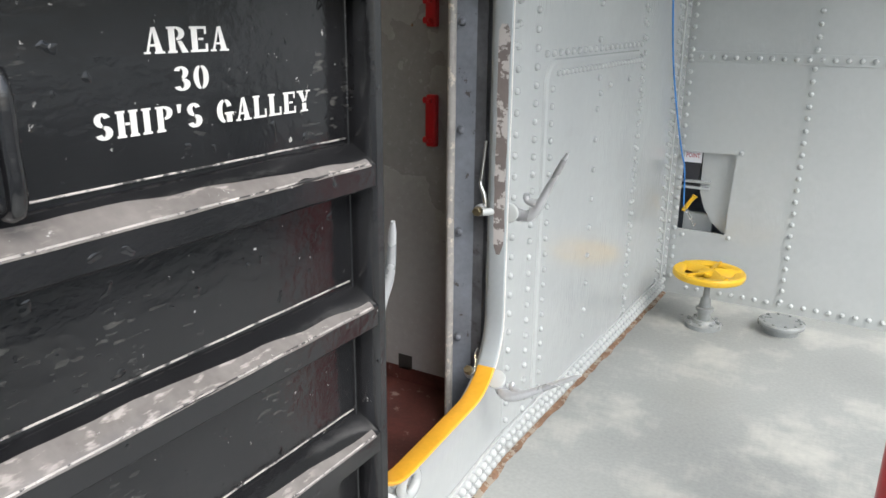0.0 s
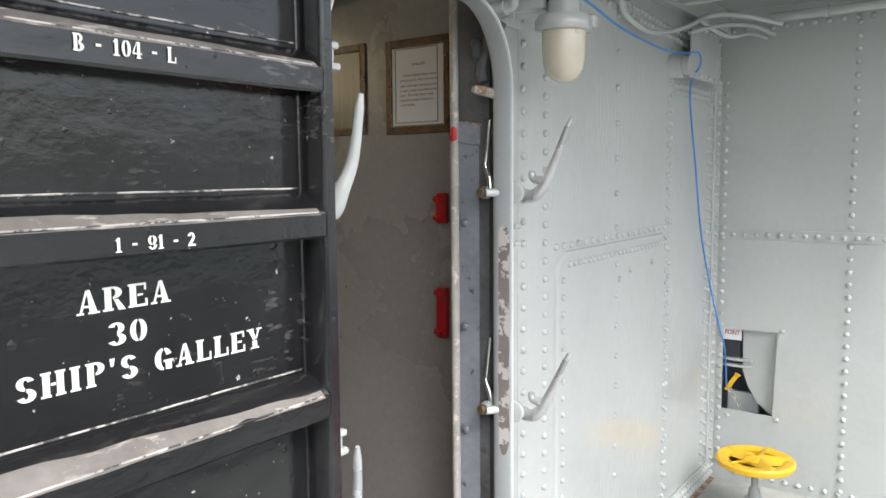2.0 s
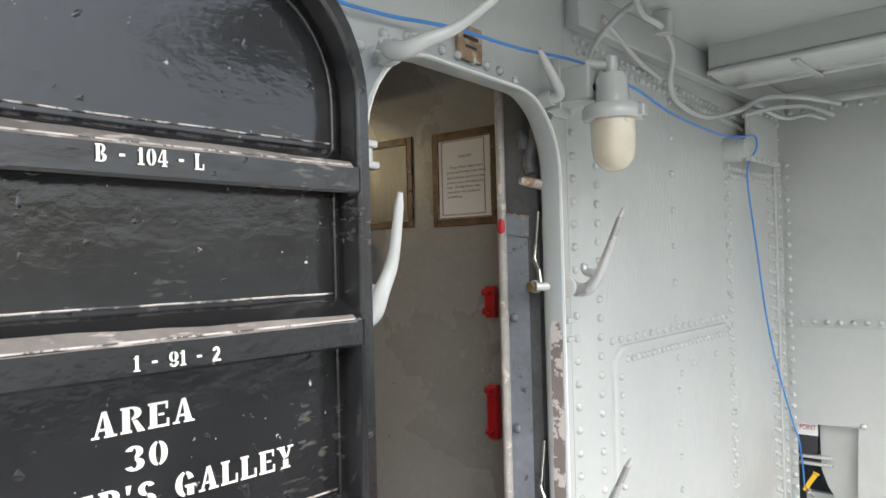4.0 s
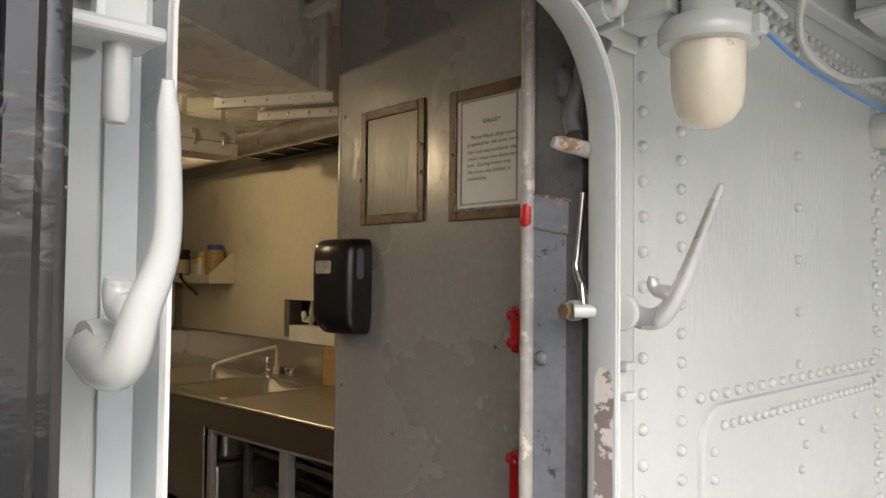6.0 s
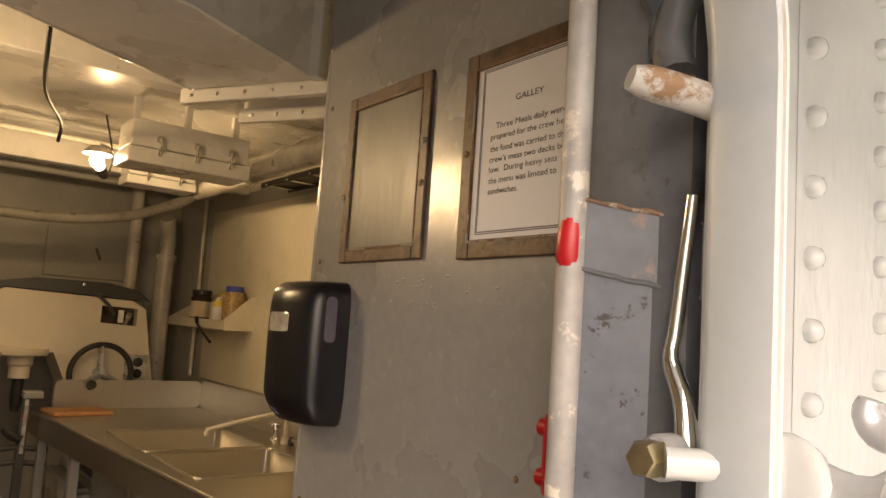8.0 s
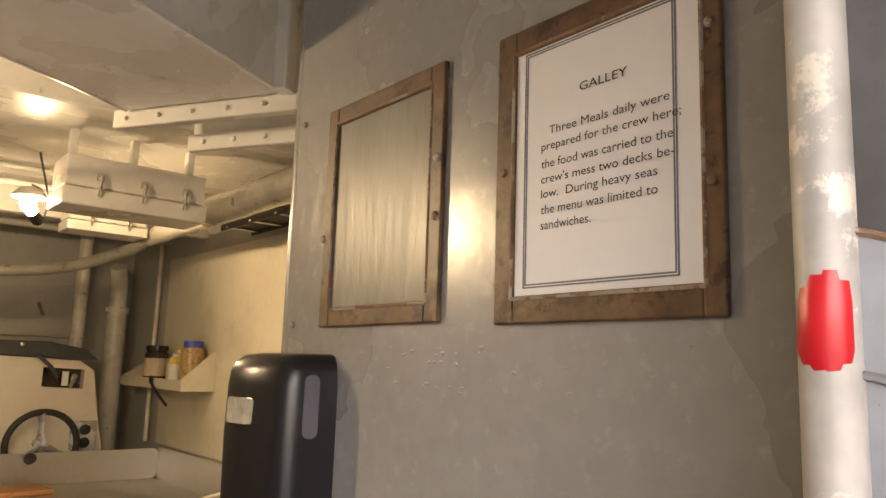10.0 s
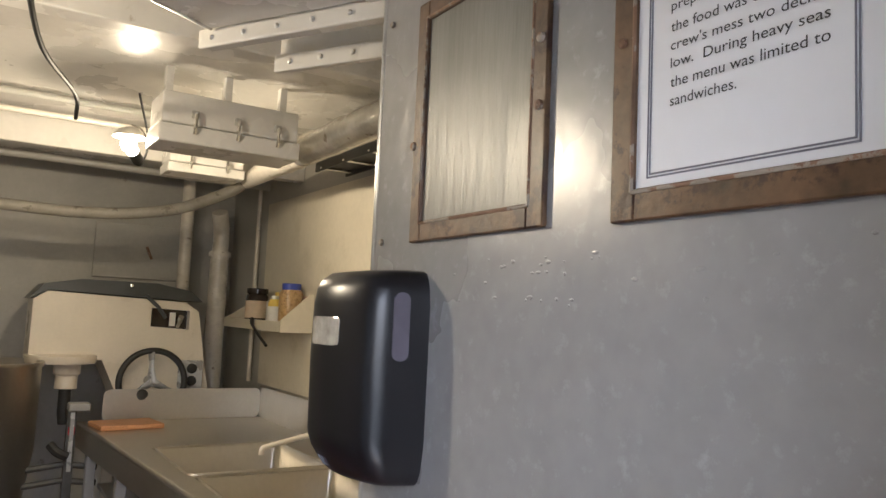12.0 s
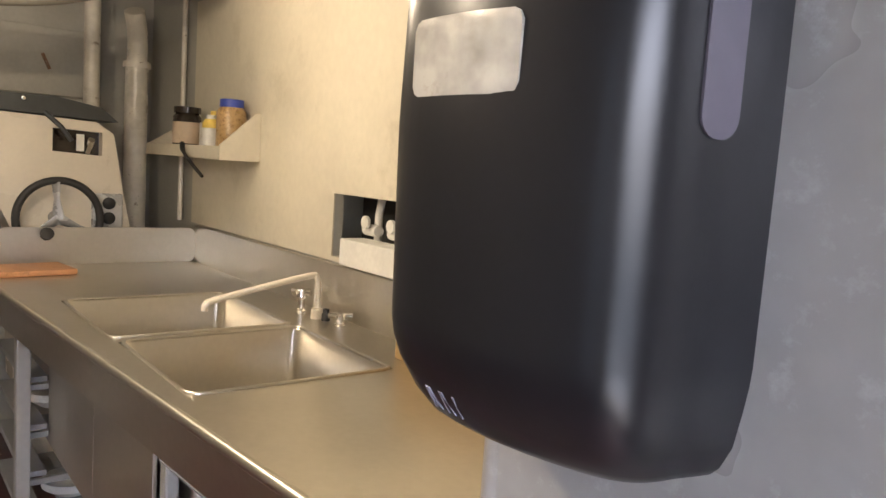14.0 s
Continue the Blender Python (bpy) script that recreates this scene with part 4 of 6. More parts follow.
part("clip_body", tube(bend([(-1.045, V + 0.03, 0.47), (-1.02, V + 0.03, 0.515), (-0.99, V + 0.03, 0.56)]), [0.014] * 10 + [0.02], 8, flat=0.5), YELLOW, clip, "", True)
for k in range(6):
    a = k * math.pi / 2
    c = Vector((-1.035 + 0.011 * k, V + 0.025, 0.49 - 0.017 * k))
    loop = [c + Vector((0.006 * math.cos(q) * (1 if k % 2 else 0.4), 0.006 * math.cos(q) * (0.4 if k % 2 else 1), 0.012 * math.sin(q))) for q in [2 * math.pi * j / 8 for j in range(9)]]
    part("chain_link", tube(loop, 0.0022, 5, caps=False), CHROME, clip)

# well-glass lamp
lamp = thing("bulkhead_lamp", pose(-0.935, 2.408, 0), "grey bulkhead lamp with a yellowed opal glass globe", "lamp")
part("globe", lathe([(0.0, 1.853), (0.018, 1.855), (0.038, 1.866), (0.052, 1.885), (0.058, 1.912), (0.060, 1.95), (0.060, 2.006), (0.0, 2.006)], 32), GLOBE, lamp, "yellowed opal glass globe", True)
part("collar", lathe([(0.062, 1.988), (0.078, 1.990), (0.081, 1.998), (0.081, 2.020), (0.074, 2.030), (0.046, 2.036), (0.0, 2.036)], 32), GREY, lamp, "", True)
part("clamp_lug", box(0.070, -0.014, 1.992, 0.094, 0.014, 2.022, 0.003), GREY, lamp)
part("neck", lathe([(0.045, 2.03), (0.043, 2.10), (0.036, 2.115), (0.018, 2.12), (0.018, 2.16), (0.0, 2.16)], 24), GREY, lamp, "", True)
part("gland", tube([(0, 0, 2.135), (-0.06, -0.03, 2.15)], 0.013, 10), GREY, lamp, "", True)
bm = box(-0.16, -0.045, 2.05, -0.045, 0.045, 2.145, 0.006)
part("bracket", bm, GREY, lamp)
# Flat dark disc stands in for the shade inside a hole.
part("dark_hole_disc", tube([(-0.046, -0.012, 2.085), (-0.043, -0.012, 2.085)], 0.011, 12), DARK, lamp)
bm = box(-0.172, -0.10, 2.02, -0.160, 0.045, 2.165, 0.004)
part("mounting_plate", bm, GREY, lamp)
part("bracket_web", box(-0.16, -0.10, 2.025, -0.10, -0.092, 2.16, 0.002), GREY, lamp)

# Ring-shaped lug with a tail, taken for a dog mount.
ring_lug = thing("dog_mount_lug", None, "grey painted ring-shaped dog mount below the door sill", "ring")
part("ring", tube([(-1.034, 1.775 + 0.036 * math.cos(a), 0.325 + 0.036 * math.sin(a)) for a in [2 * math.pi * k / 18 for k in range(19)]], 0.014, 10, caps=False), GREY, ring_lug, "", True)
part("pad", tube([(-1.062, 1.79, 0.28), (-1.034, 1.80, 0.265)], 0.02, 12), GREY, ring_lug, "", True)

# cables, conduits, ducts under the deck above
tagged(part("blue_rope", tube(bend([(-0.97, 0.9, 2.14), (-1.0, 1.40, 2.105), (-1.02, 1.62, 2.112), (-1.02, 1.84, 2.133), (-1.02, 2.10, 2.139), (-1.02, 2.41, 2.160), (-1.02, 2.73, 2.139), (-1.025, 3.04, 2.098), (-1.025, 3.48, 2.080), (-1.02, 3.70, 2.10), (-1.015, 3.82, 2.115), (-1.03, 3.89, 2.07), (-1.085, 3.93, 1.97), (-1.09, 4.045, 1.64), (-1.09, 4.154, 1.32), (-1.085, 4.29, 1.06), (-1.07, 4.423, 0.817), (-1.058, V + 0.015, 0.70), (-1.045, V + 0.028, 0.49)], 8), 0.0042, 8), BLUE, None, "", True), "thin blue rope hung along the bulkhead", "rope")
plaque = thing("name_plate", F @ pose(0.002, -0.505, 2.13, 0, 0, 0), "small worn brown plate with faded lettering over the doorway", "plate")
part("plate", box(0, -0.05, -0.042, 0.010, 0.05, 0.042, 0.003), material("faded_brown_plate", (0.30, 0.20, 0.13), 0.6, 0, (0.45, 0.36, 0.27), 0.25, 14, 60, 0.3, spot_at=0.55, spot_scale=30), plaque)
part("words", box(0.0105, -0.032, 0.008, 0.0115, 0.030, 0.016), INK, plaque)
part("words", box(0.0105, -0.024, -0.012, 0.0115, 0.022, -0.006), INK, plaque)

gusset = tagged(part("corner_gusset", box(B + 0.048, 3.85, 2.018, B + 0.06, 4.27, 2.255, 0.003), GREY), "grey riveted gusset plate in the corner", "plate", kind="structure")
rivets(row((B + 0.06, 3.88, 2.036), (B + 0.06, 4.24, 2.036), 0.06) + row((B + 0.06, 3.88, 2.238), (B + 0.06, 4.24, 2.238), 0.06) + column(B + 0.06, 4.25, 2.08, 2.21, 0.06), gusset, GREY, (1, 0, 0), 0.007)
part("standoff", box(B, 4.08, 2.05, B + 0.048, 4.24, 2.24), GREY, gusset)
gl = thing("cable_gland", None, "grey cable gland on the bulkhead", "fitting")
part("body", tube([(B, 3.76, 2.06), (B + 0.06, 3.76, 2.06)], 0.055, 18), GREY, gl, "", True)
part("cap", tube([(B + 0.06, 3.76, 2.06), (B + 0.085, 3.76, 2.06)], 0.042, 18), GREY, gl, "", True)

duct = thing("overhead_duct", None, "grey painted duct under the deck above", "duct", kind="structure")
bm = bmesh.new()
for x, y in ((-1.03, 0.03), (0.25, -0.10)):
    sec = [(y + 3.34, 2.40), (y + 3.335, 2.318), (y + 3.35, 2.30), (y + 3.38, 2.292), (y + 3.50, 2.286), (y + 3.61, 2.292), (y + 3.64, 2.30), (y + 3.655, 2.318), (y + 3.65, 2.40)]
    last = [bm.verts.new((x, yy, zz)) for yy, zz in sec]
    if x < 0:
        first = last
for i in range(len(first) - 1):
    bm.faces.new((first[i], first[i + 1], last[i + 1], last[i]))
bm.faces.new(first)
bm.faces.new(last[::-1])
tidy(bm)
part("body", bm, GREY, duct, "", True)
part("near_lip", tube([(-1.03, 3.362, 2.300), (0.25, 3.232, 2.300)], 0.011, 10), GREY, duct, "", True)
part("far_lip", tube([(-1.03, 3.690, 2.300), (0.25, 3.560, 2.300)], 0.011, 10), GREY, duct, "", True)
for x in (-0.72, -0.30, 0.12):
    y = 3.362 - (x + 1.03) * 0.1016
    part("joint_strap", box(x - 0.012, y - 0.005, 2.280, x + 0.012, y + 0.335, 2.290, 0.003), GREY, duct)
conduit = thing("conduit", None, "grey conduit along the head of the bulkhead", "pipe")
part("pipe", tube([(-0.86, 4.36, 2.325), (0.2, 4.37, 2.332)], 0.022, 12), GREY, conduit, "", True)
part("clip", tube([(-0.62, 4.36, 2.326), (-0.605, 4.36, 2.326)], 0.029, 12), GREY, conduit, "", True)
cab = thing("cable_bundle", None, "grey painted cables looped under the deck above", "cable")
for r, way in ((0.011, [(-0.80, 2.30, 2.385), (-0.97, 2.66, 2.36), (-0.98, 2.85, 2.345), (-1.02, 3.02, 2.31), (-1.075, 3.12, 2.24), (-1.085, 3.20, 2.18), (-1.07, 3.42, 2.15), (-1.04, 3.72, 2.21), (-1.01, 3.95, 2.29), (-0.92, 4.15, 2.31), (-0.80, 4.34, 2.29)]),
               (0.009, [(-1.06, 2.50, 2.16), (-1.065, 2.56, 2.25), (-1.02, 2.64, 2.35), (-0.98, 2.68, 2.39)]),
               (0.009, [(-1.06, 2.60, 2.34), (-1.075, 2.85, 2.27), (-1.08, 3.05, 2.235)]),
               (0.010, [(-1.05, 3.80, 2.20), (-0.98, 4.02, 2.255), (-0.90, 4.22, 2.275), (-0.84, 4.38, 2.25)]),
               (0.010, [(-1.03, 3.86, 2.26), (-0.98, 4.10, 2.22), (-0.92, 4.28, 2.25), (-0.88, 4.40, 2.24)])):
    part("cable", tube(bend(way, 6), r, 8), GREY, cab, "", True)
part("clamp", box(-1.005, 2.835, 2.325, -0.955, 2.875, 2.40, 0.004), GREY, cab)
tagged(part("red_post", tube([(0.058, 2.36, 0), (0.058, 2.36, 0.62), (0.058, 2.36, 1.02)], 0.06, 18), RED, None, "", True), "dark red painted steel post on the deck", "post")

# ---- galley: partition fittings ----
def picture_frame(name, x0, x1, z0, z1, w, label, wr=0.026):
    ob = thing(name, None, label, "frame", "frames on the partition")
    for nm, a in (("stile", (x0, z0, x0 + w, z1)), ("stile", (x1 - wr, z0, x1, z1)), ("rail", (x0 + w, z1 - w, x1 - wr, z1)), ("rail", (x0 + w, z0, x1 - wr, z0 + w))):
        part(nm, box(a[0], P - 0.007, a[1], a[2], P, a[3], 0.002), WOOD, ob)
    a = (x0 + w - 0.003, z0 + w - 0.003, x1 - wr + 0.003, z1 - w + 0.003)
    lp = [(a[0], P - 0.0065, a[1]), (a[2], P - 0.0065, a[1]), (a[2], P - 0.0065, a[3]), (a[0], P - 0.0065, a[3])]
    for c, d in zip(lp, lp[1:] + lp[:1]):
        part("inner_bead", tube([c, d], 0.0022, 6), RUST, ob)
    return ob


fr = picture_frame("empty_frame", -2.008, -1.744, 1.746, 2.058, 0.026, "weathered wooden frame holding a plain steel panel")
part("steel_panel", box(-1.983, P - 0.003, 1.771, -1.769, P - 0.0005, 2.033), PANEL, fr, "streaked plain steel panel")
for x, z in ((-2.008, 1.87), (-1.757, 1.94), (-1.757, 1.87)):
    part("screw", lathe([(0.006, 0), (0.005, 0.003), (0, 0.004)], 8, m=pose(x + 0.003, P - 0.007, z, 90)), RUST, fr)
sg = picture_frame("notice_frame", -1.652, -1.389, 1.741, 2.052, 0.028, "weathered brown wooden frame with a printed notice", 0.021)
part("paper", box(-1.626, P - 0.0045, 1.767, -1.408, P - 0.001, 2.034), PAPER, sg, "white printed notice")
bm = bmesh.new()
for d in (0.0, 0.0027):
    a = (-1.612 + d, 1.776 + d, -1.432 - d, 2.022 - d)
    t = 0.0014
    for q in ((a[0], a[1], a[2], a[1] + t), (a[0], a[3] - t, a[2], a[3]), (a[0], a[1], a[0] + t, a[3]), (a[2] - t, a[1], a[2], a[3])):
        box(q[0], P - 0.0052, q[1], q[2], P - 0.0047, q[3], bm=bm)
part("printed_border", bm, INKGREY, sg, "grey double border line")
LINES = (("GALLEY", -1.552, 0.056, 1.972, 0.0088), ("Three Meals daily were", -1.588, 0.139, 1.9405, 0.0112), ("prepared for the crew here;", -1.598, 0.160, 1.9228, 0.0112), ("the food was carried to the", -1.598, 0.152, 1.9055, 0.0088), ("crew's mess two decks be-", -1.598, 0.153, 1.8880, 0.0088), ("low.  During heavy seas", -1.598, 0.136, 1.8682, 0.0112), ("the menu was limited to", -1.598, 0.136, 1.8530, 0.0088), ("sandwiches.", -1.598, 0.063, 1.8355, 0.0088))
for words, x, w, z, h in LINES:
    lettering(words, pose(x + (0.013 if words == "GALLEY" else 0.010), P - 0.0053, z - 0.0085 if words == "GALLEY" else 1.8795 + (z - 1.888) * 0.89, 90, 0, 0), w, h, INK, sg, "printed_line", 0.005 if words == "GALLEY" else 0.0)
for x, z in ((-1.640, 1.90), (-1.399, 1.985), (-1.399, 1.85)):
    part("screw", lathe([(0.005, 0), (0.004, 0.003), (0, 0.004)], 8, m=pose(x, P - 0.007, z, 90)), RUST, sg)

disp = thing("soap_dispenser", None, "black plastic wall soap dispenser with a smoked sight window", "dispenser")
bm = bmesh.new()
side = bend([(-1.958, P, 0), (-1.9605, 2.490, 0), (-1.964, 2.475, 0), (-1.967, 2.457, 0), (-1.972, 2.443, 0), (-1.981, 2.432, 0), (-1.994, 2.4245, 0), (-2.012, 2.4180, 0), (-2.034, 2.4125, 0), (-2.060, 2.4095, 0), (-2.090, 2.4105, 0), (-2.108, 2.416, 0), (-2.120, 2.428, 0), (-2.126, 2.446, 0), (-2.129, 2.475, 0), (-2.130, P, 0)], 4)
rings = []
for z, d, ww in ((1.449, 0.56, 0.74), (1.4515, 0.65, 0.82), (1.456, 0.72, 0.87), (1.467, 0.82, 0.93), (1.484, 0.935, 0.965), (1.496, 0.982, 0.985), (1.505, 0.998, 0.992), (1.600, 1.02, 1.0), (1.665, 1.0, 1.0), (1.684, 0.975, 0.975), (1.696, 0.91, 0.94), (1.705, 0.78, 0.88), (1.709, 0.5, 0.78)):
    rings.append([bm.verts.new((-2.044 + (p.x + 2.044) * ww, P + (p.y - P) * d, z)) for p in side])
for a, b in zip(rings, rings[1:]):
    for i in range(len(a) - 1):
        bm.faces.new((a[i], a[i + 1], b[i + 1], b[i]))
for r in (rings[0], rings[-1]):
    bm.faces.new(r)
tidy(bm)
body = part("body", bm, PLASTIC, disp, "", True)
bm = plate(outline(-0.0105, 0.0105, -0.041, 0.041, 0.0095, 6), [], -0.002, 0.0012)
win = part("sight_window", bm, SMOKE, disp, "smoked purple-grey sight window")
win.matrix_basis = pose(-1.9650, 2.4680, 1.640, 0, 0, -9)
bm = bmesh.new()
face = [p for p in side if -2.091 <= p.x <= -2.021]
mid = (face[0].x + face[-1].x) / 2
rows = [[bm.verts.new((mid + (p.x - mid) * k, P + (p.y - P) * 1.0135 - 0.0008, z)) for p in face] for z, k in ((1.613, 0.86), (1.6145, 0.95), (1.618, 1.0), (1.643, 1.0), (1.6465, 0.95), (1.648, 0.86))]
for a, b in zip(rows, rows[1:]):
    for i in range(len(a) - 1):
        bm.faces.new((a[i], a[i + 1], b[i + 1], b[i]))
r = bmesh.ops.extrude_face_region(bm, geom=list(bm.faces))
bmesh.ops.translate(bm, vec=(0, 0.002, 0), verts=[g for g in r["geom"] if isinstance(g, bmesh.types.BMVert)])
tidy(bm)
part("badge", bm, SILVER, disp, "silver rectangular badge", True)
bm = bmesh.new()
for k in range(5):
    x, lean = -2.084 + 0.0052 * k, 0.0018 * (-1) ** k
    tube([(x, P - 0.0935 * 0.765, 1.4612), (x + lean, P - 0.0935 * 0.862, 1.4735)], 0.0009, 6, bm)
part("moulded_mark", bm, INKGREY, disp)

for z0, z1 in ((1.445, 1.545), (1.065, 1.235)):
    rb = thing("red_bracket", None, "red painted steel bracket on the partition", "bracket", "red brackets by the door")
    part("bar", box(-1.432, P - 0.026, z0, -1.395, P, z1, 0.006), RED, rb)
    part("rib", box(-1.437, P - 0.020, z0 + 0.02, -1.432, P - 0.008, z1 - 0.02, 0.002), RED, rb)
    for zz in (z1 - 0.02, z0 + 0.02):
        part("bolt", lathe([(0.008, 0), (0.008, 0.007), (0.005, 0.010), (0, 0.011)], 6, m=pose(-1.413, P - 0.026, zz, 90)), RED, rb)
        part("lug", tube([(-1.446, P - 0.012, zz), (-1.430, P - 0.012, zz)], 0.011, 10), RED, rb, "", True)
tagged(part("floor_vent", box(-1.565, P - 0.004, 0.215, -1.505, P, 0.275, 0.002), DARK), "small dark square plate low on the partition", "plate")
tagged(part("partition_skirt", box(-2.11, P - 0.004, FLOOR, -1.25, P, 0.225), DECKRED), "dark red paint line along the partition", "baseboard", kind="structure")
for x, z in ((-2.092, 1.752), (-2.092, 2.06), (-2.09, 1.3), (-1.86, 1.20), (-1.72, 1.37), (-1.50, 1.45)):
    part("screw", lathe([(0.005, 0), (0.004, 0.003), (0, 0.0035)], 8, m=pose(x, P - 0.001, z, 90)), RUST, partition)

for k in range(34):
    x, z = random.gauss(-1.74, 0.12), random.choice((1.672, 1.698, 1.712)) + random.uniform(-0.006, 0.006)
    r = random.uniform(0.0010, 0.0024)
    part("scuff_mark", lathe([(r, 0), (r * 0.7, 0.0006), (0, 0.0008)], 7, m=pose(x, P, z, 90) @ Matrix.Diagonal((random.uniform(1, 2.6), 1, 1, 1))), STEEL, partition)

# ---- galley: counter with sinks ----
def fy(x):
    return 2.56 + 0.075 * (x + 4.6)


counter = thing("sink_counter", None, "long stainless steel counter with two deep sinks", "counter")
SINKS = ((-4.315, -3.775), (-3.735, -3.245))
bm = bmesh.new()
xs = [-5.10, -4.315, -3.775, -3.735, -3.245, -2.14]
sy0, sy1, yb = 2.695, 3.21, 3.385
def quad(c):
    bm.faces.new([bm.verts.new(v) for v in c])
for i, (a, b) in enumerate(zip(xs, xs[1:])):
    if (a, b) in SINKS:
        quad(((a, fy(a), COUNTER), (b, fy(b), COUNTER), (b, sy0 + 0.03 * (b + 4.3), COUNTER), (a, sy0 - 0.02 + 0.03 * (a + 4.3) + 0.02, COUNTER)))
        quad(((a, sy1, COUNTER), (b, sy1, COUNTER), (b, yb, COUNTER), (a, yb, COUNTER)))
    else:
        quad(((a, fy(a), COUNTER), (b, fy(b), COUNTER), (b, yb, COUNTER), (a, yb, COUNTER)))
bmesh.ops.remove_doubles(bm, verts=bm.verts, dist=0.0005)
r = bmesh.ops.extrude_face_region(bm, geom=list(bm.faces))
bmesh.ops.translate(bm, vec=(0, 0, -0.012), verts=[g for g in r["geom"] if isinstance(g, bmesh.types.BMVert)])
tidy(bm)
part("top", bm, SINK, counter)
bm = tube([(-5.10, fy(-5.10), COUNTER - 0.004), (-2.14, fy(-2.14), COUNTER - 0.004)], 0.011, 10)
part("front_roll", bm, SINK, counter, "bright rolled front edge", True)
bm = bmesh.new()
v = [bm.verts.new(c) for c in ((-5.10, fy(-5.10) - 0.008, 1.085), (-2.14, fy(-2.14) - 0.008, 1.085), (-2.14, fy(-2.14) - 0.004, 0.985), (-5.10, fy(-5.10) - 0.004, 0.985), (-5.10, fy(-5.10) + 0.004, 1.085), (-2.14, fy(-2.14) + 0.004, 1.085), (-2.14, fy(-2.14) + 0.006, 0.985), (-5.10, fy(-5.10) + 0.006, 0.985))]
for f in ((0, 1, 2, 3), (7, 6, 5, 4), (0, 4, 5, 1), (3, 2, 6, 7), (1, 5, 6, 2), (0, 3, 7, 4)):
    bm.faces.new([v[i] for i in f])
tidy(bm)
part("apron", bm, SINK, counter)
for a, b in SINKS:
    y0 = sy0 + 0.03 * ((a + b) / 2 + 4.3)
    bm = bmesh.new()
    rings = []
    for z, ins, rr in ((COUNTER + 0.002, 0.0, 0.03), (COUNTER - 0.004, 0.004, 0.03), (COUNTER - 0.24, 0.008, 0.035), (COUNTER - 0.265, 0.03, 0.03)):
        rings.append([bm.verts.new((x, y, z)) for x, y in outline(a + ins, b - ins, y0 + ins, sy1 - ins, rr, 5)])
    for p, q in zip(rings, rings[1:]):
        for i in range(len(p)):
            j = (i + 1) % len(p)
            bm.faces.new((p[i], p[j], q[j], q[i]))
    bm.faces.new(rings[-1])
    tidy(bm)
    bowl = part("sink_bowl", bm, SINK, counter, "deep stainless sink bowl", True)
    lp = [(x, y, COUNTER + 0.001) for x, y in outline(a, b, y0, sy1, 0.03, 5)]
    part("bowl_rim", tube(lp + lp[:1], 0.005, 8, caps=False), SINK, bowl, "bright rounded bowl rim", True)
    part("drain", lathe([(0.0, 0), (0.03, 0.001), (0.035, 0.004), (0.04, 0.0)], 16, m=Matrix.Translation(((a + b) / 2, (y0 + sy1) / 2, COUNTER - 0.264))), CHROME, bowl, "", True)
    part("outer_shell", box(a - 0.004, y0 - 0.02, COUNTER - 0.45, b + 0.004, sy1 + 0.02, COUNTER - 0.275, 0.01), SINK, bowl)
part("back_splash", box(-5.10, yb, COUNTER - 0.02, -2.12, yb + 0.014, 1.258, 0.004), SINK, counter)
bm = plate(outline(fy(-5.1) + 0.10, yb, COUNTER + 0.001, 1.245, 0.03, 4), [], -5.10, -5.088)
part("end_splash", bm, SINK, counter, "upturned steel end plate")
LEGWHITE = material("white_grey_leg_paint", (0.29, 0.29, 0.285), 0.4, 0, (0.30, 0.28, 0.25), 0.1, 6, 60, 0.2, spot_at=0.66, spot_scale=14)
for x in (-4.95, -4.42, -3.27, -2.75):
    w = 0.018 if x == -3.27 else 0.026
    for y in (fy(x) + 0.035, 3.32):
        part("leg", box(x - w, y - 0.8 * w, FLOOR, x + w, y + 0.8 * w, 1.075, 0.005), LEGWHITE, counter, "grey painted leg")
for a, b in ((-4.34, -3.783), (-3.780, -3.298)):
    part("sink_skirt", box(a, 2.669, 0.64, b, 2.679, 1.0, 0.002), SINK, counter)
part("under_rail", tube([(-3.245, fy(-3.245) + 0.012, 0.976), (-2.16, fy(-2.16) + 0.012, 0.976)], 0.010, 8), LEGWHITE, counter, "thin pale rail under the apron", True)
crate = thing("blue_crate", None, "blue plastic crate standing on the galley floor under the counter", "crate")
for nm, c in (("base", (-3.66, 2.80, FLOOR, -3.34, 3.10, FLOOR + 0.012)), ("side", (-3.66, 2.80, FLOOR + 0.012, -3.648, 3.10, 0.80)), ("side", (-3.352, 2.80, FLOOR + 0.012, -3.34, 3.10, 0.80)), ("end", (-3.648, 2.80, FLOOR + 0.012, -3.352, 2.812, 0.80)), ("end", (-3.648, 3.088, FLOOR + 0.012, -3.352, 3.10, 0.80)), ("rim", (-3.665, 2.792, 0.78, -3.335, 2.80, 0.805))):
    part(nm, box(*c, 0.003), BLUELID, crate)

# Rack paint is darkened to stand for the shade under the counter.
rack = thing("under_counter_rack", None, "slatted shelf rack under the counter, its paint darkened for the shade there", "shelf")
for z in (0.36, 0.55, 0.74, 0.92):
    for k in range(5):
        part("slat", box(-3.10, 2.78 + 0.11 * k, z, -2.20, 2.83 + 0.11 * k, z + 0.018, 0.003), RACK, rack)
for x in (-3.10, -2.24):
    part("post", box(x, 2.745, FLOOR, x + 0.03, 2.775, 0.97, 0.004), RACK, rack)
for z in (0.35, 0.54, 0.73, 0.91):
    part("front_rail", box(-3.07, 2.748, z, -2.21, 2.772, z + 0.022, 0.003), RACK, rack)
rack2 = thing("slatted_rack", None, "white slatted rack with plates under the far end of the counter", "shelf")
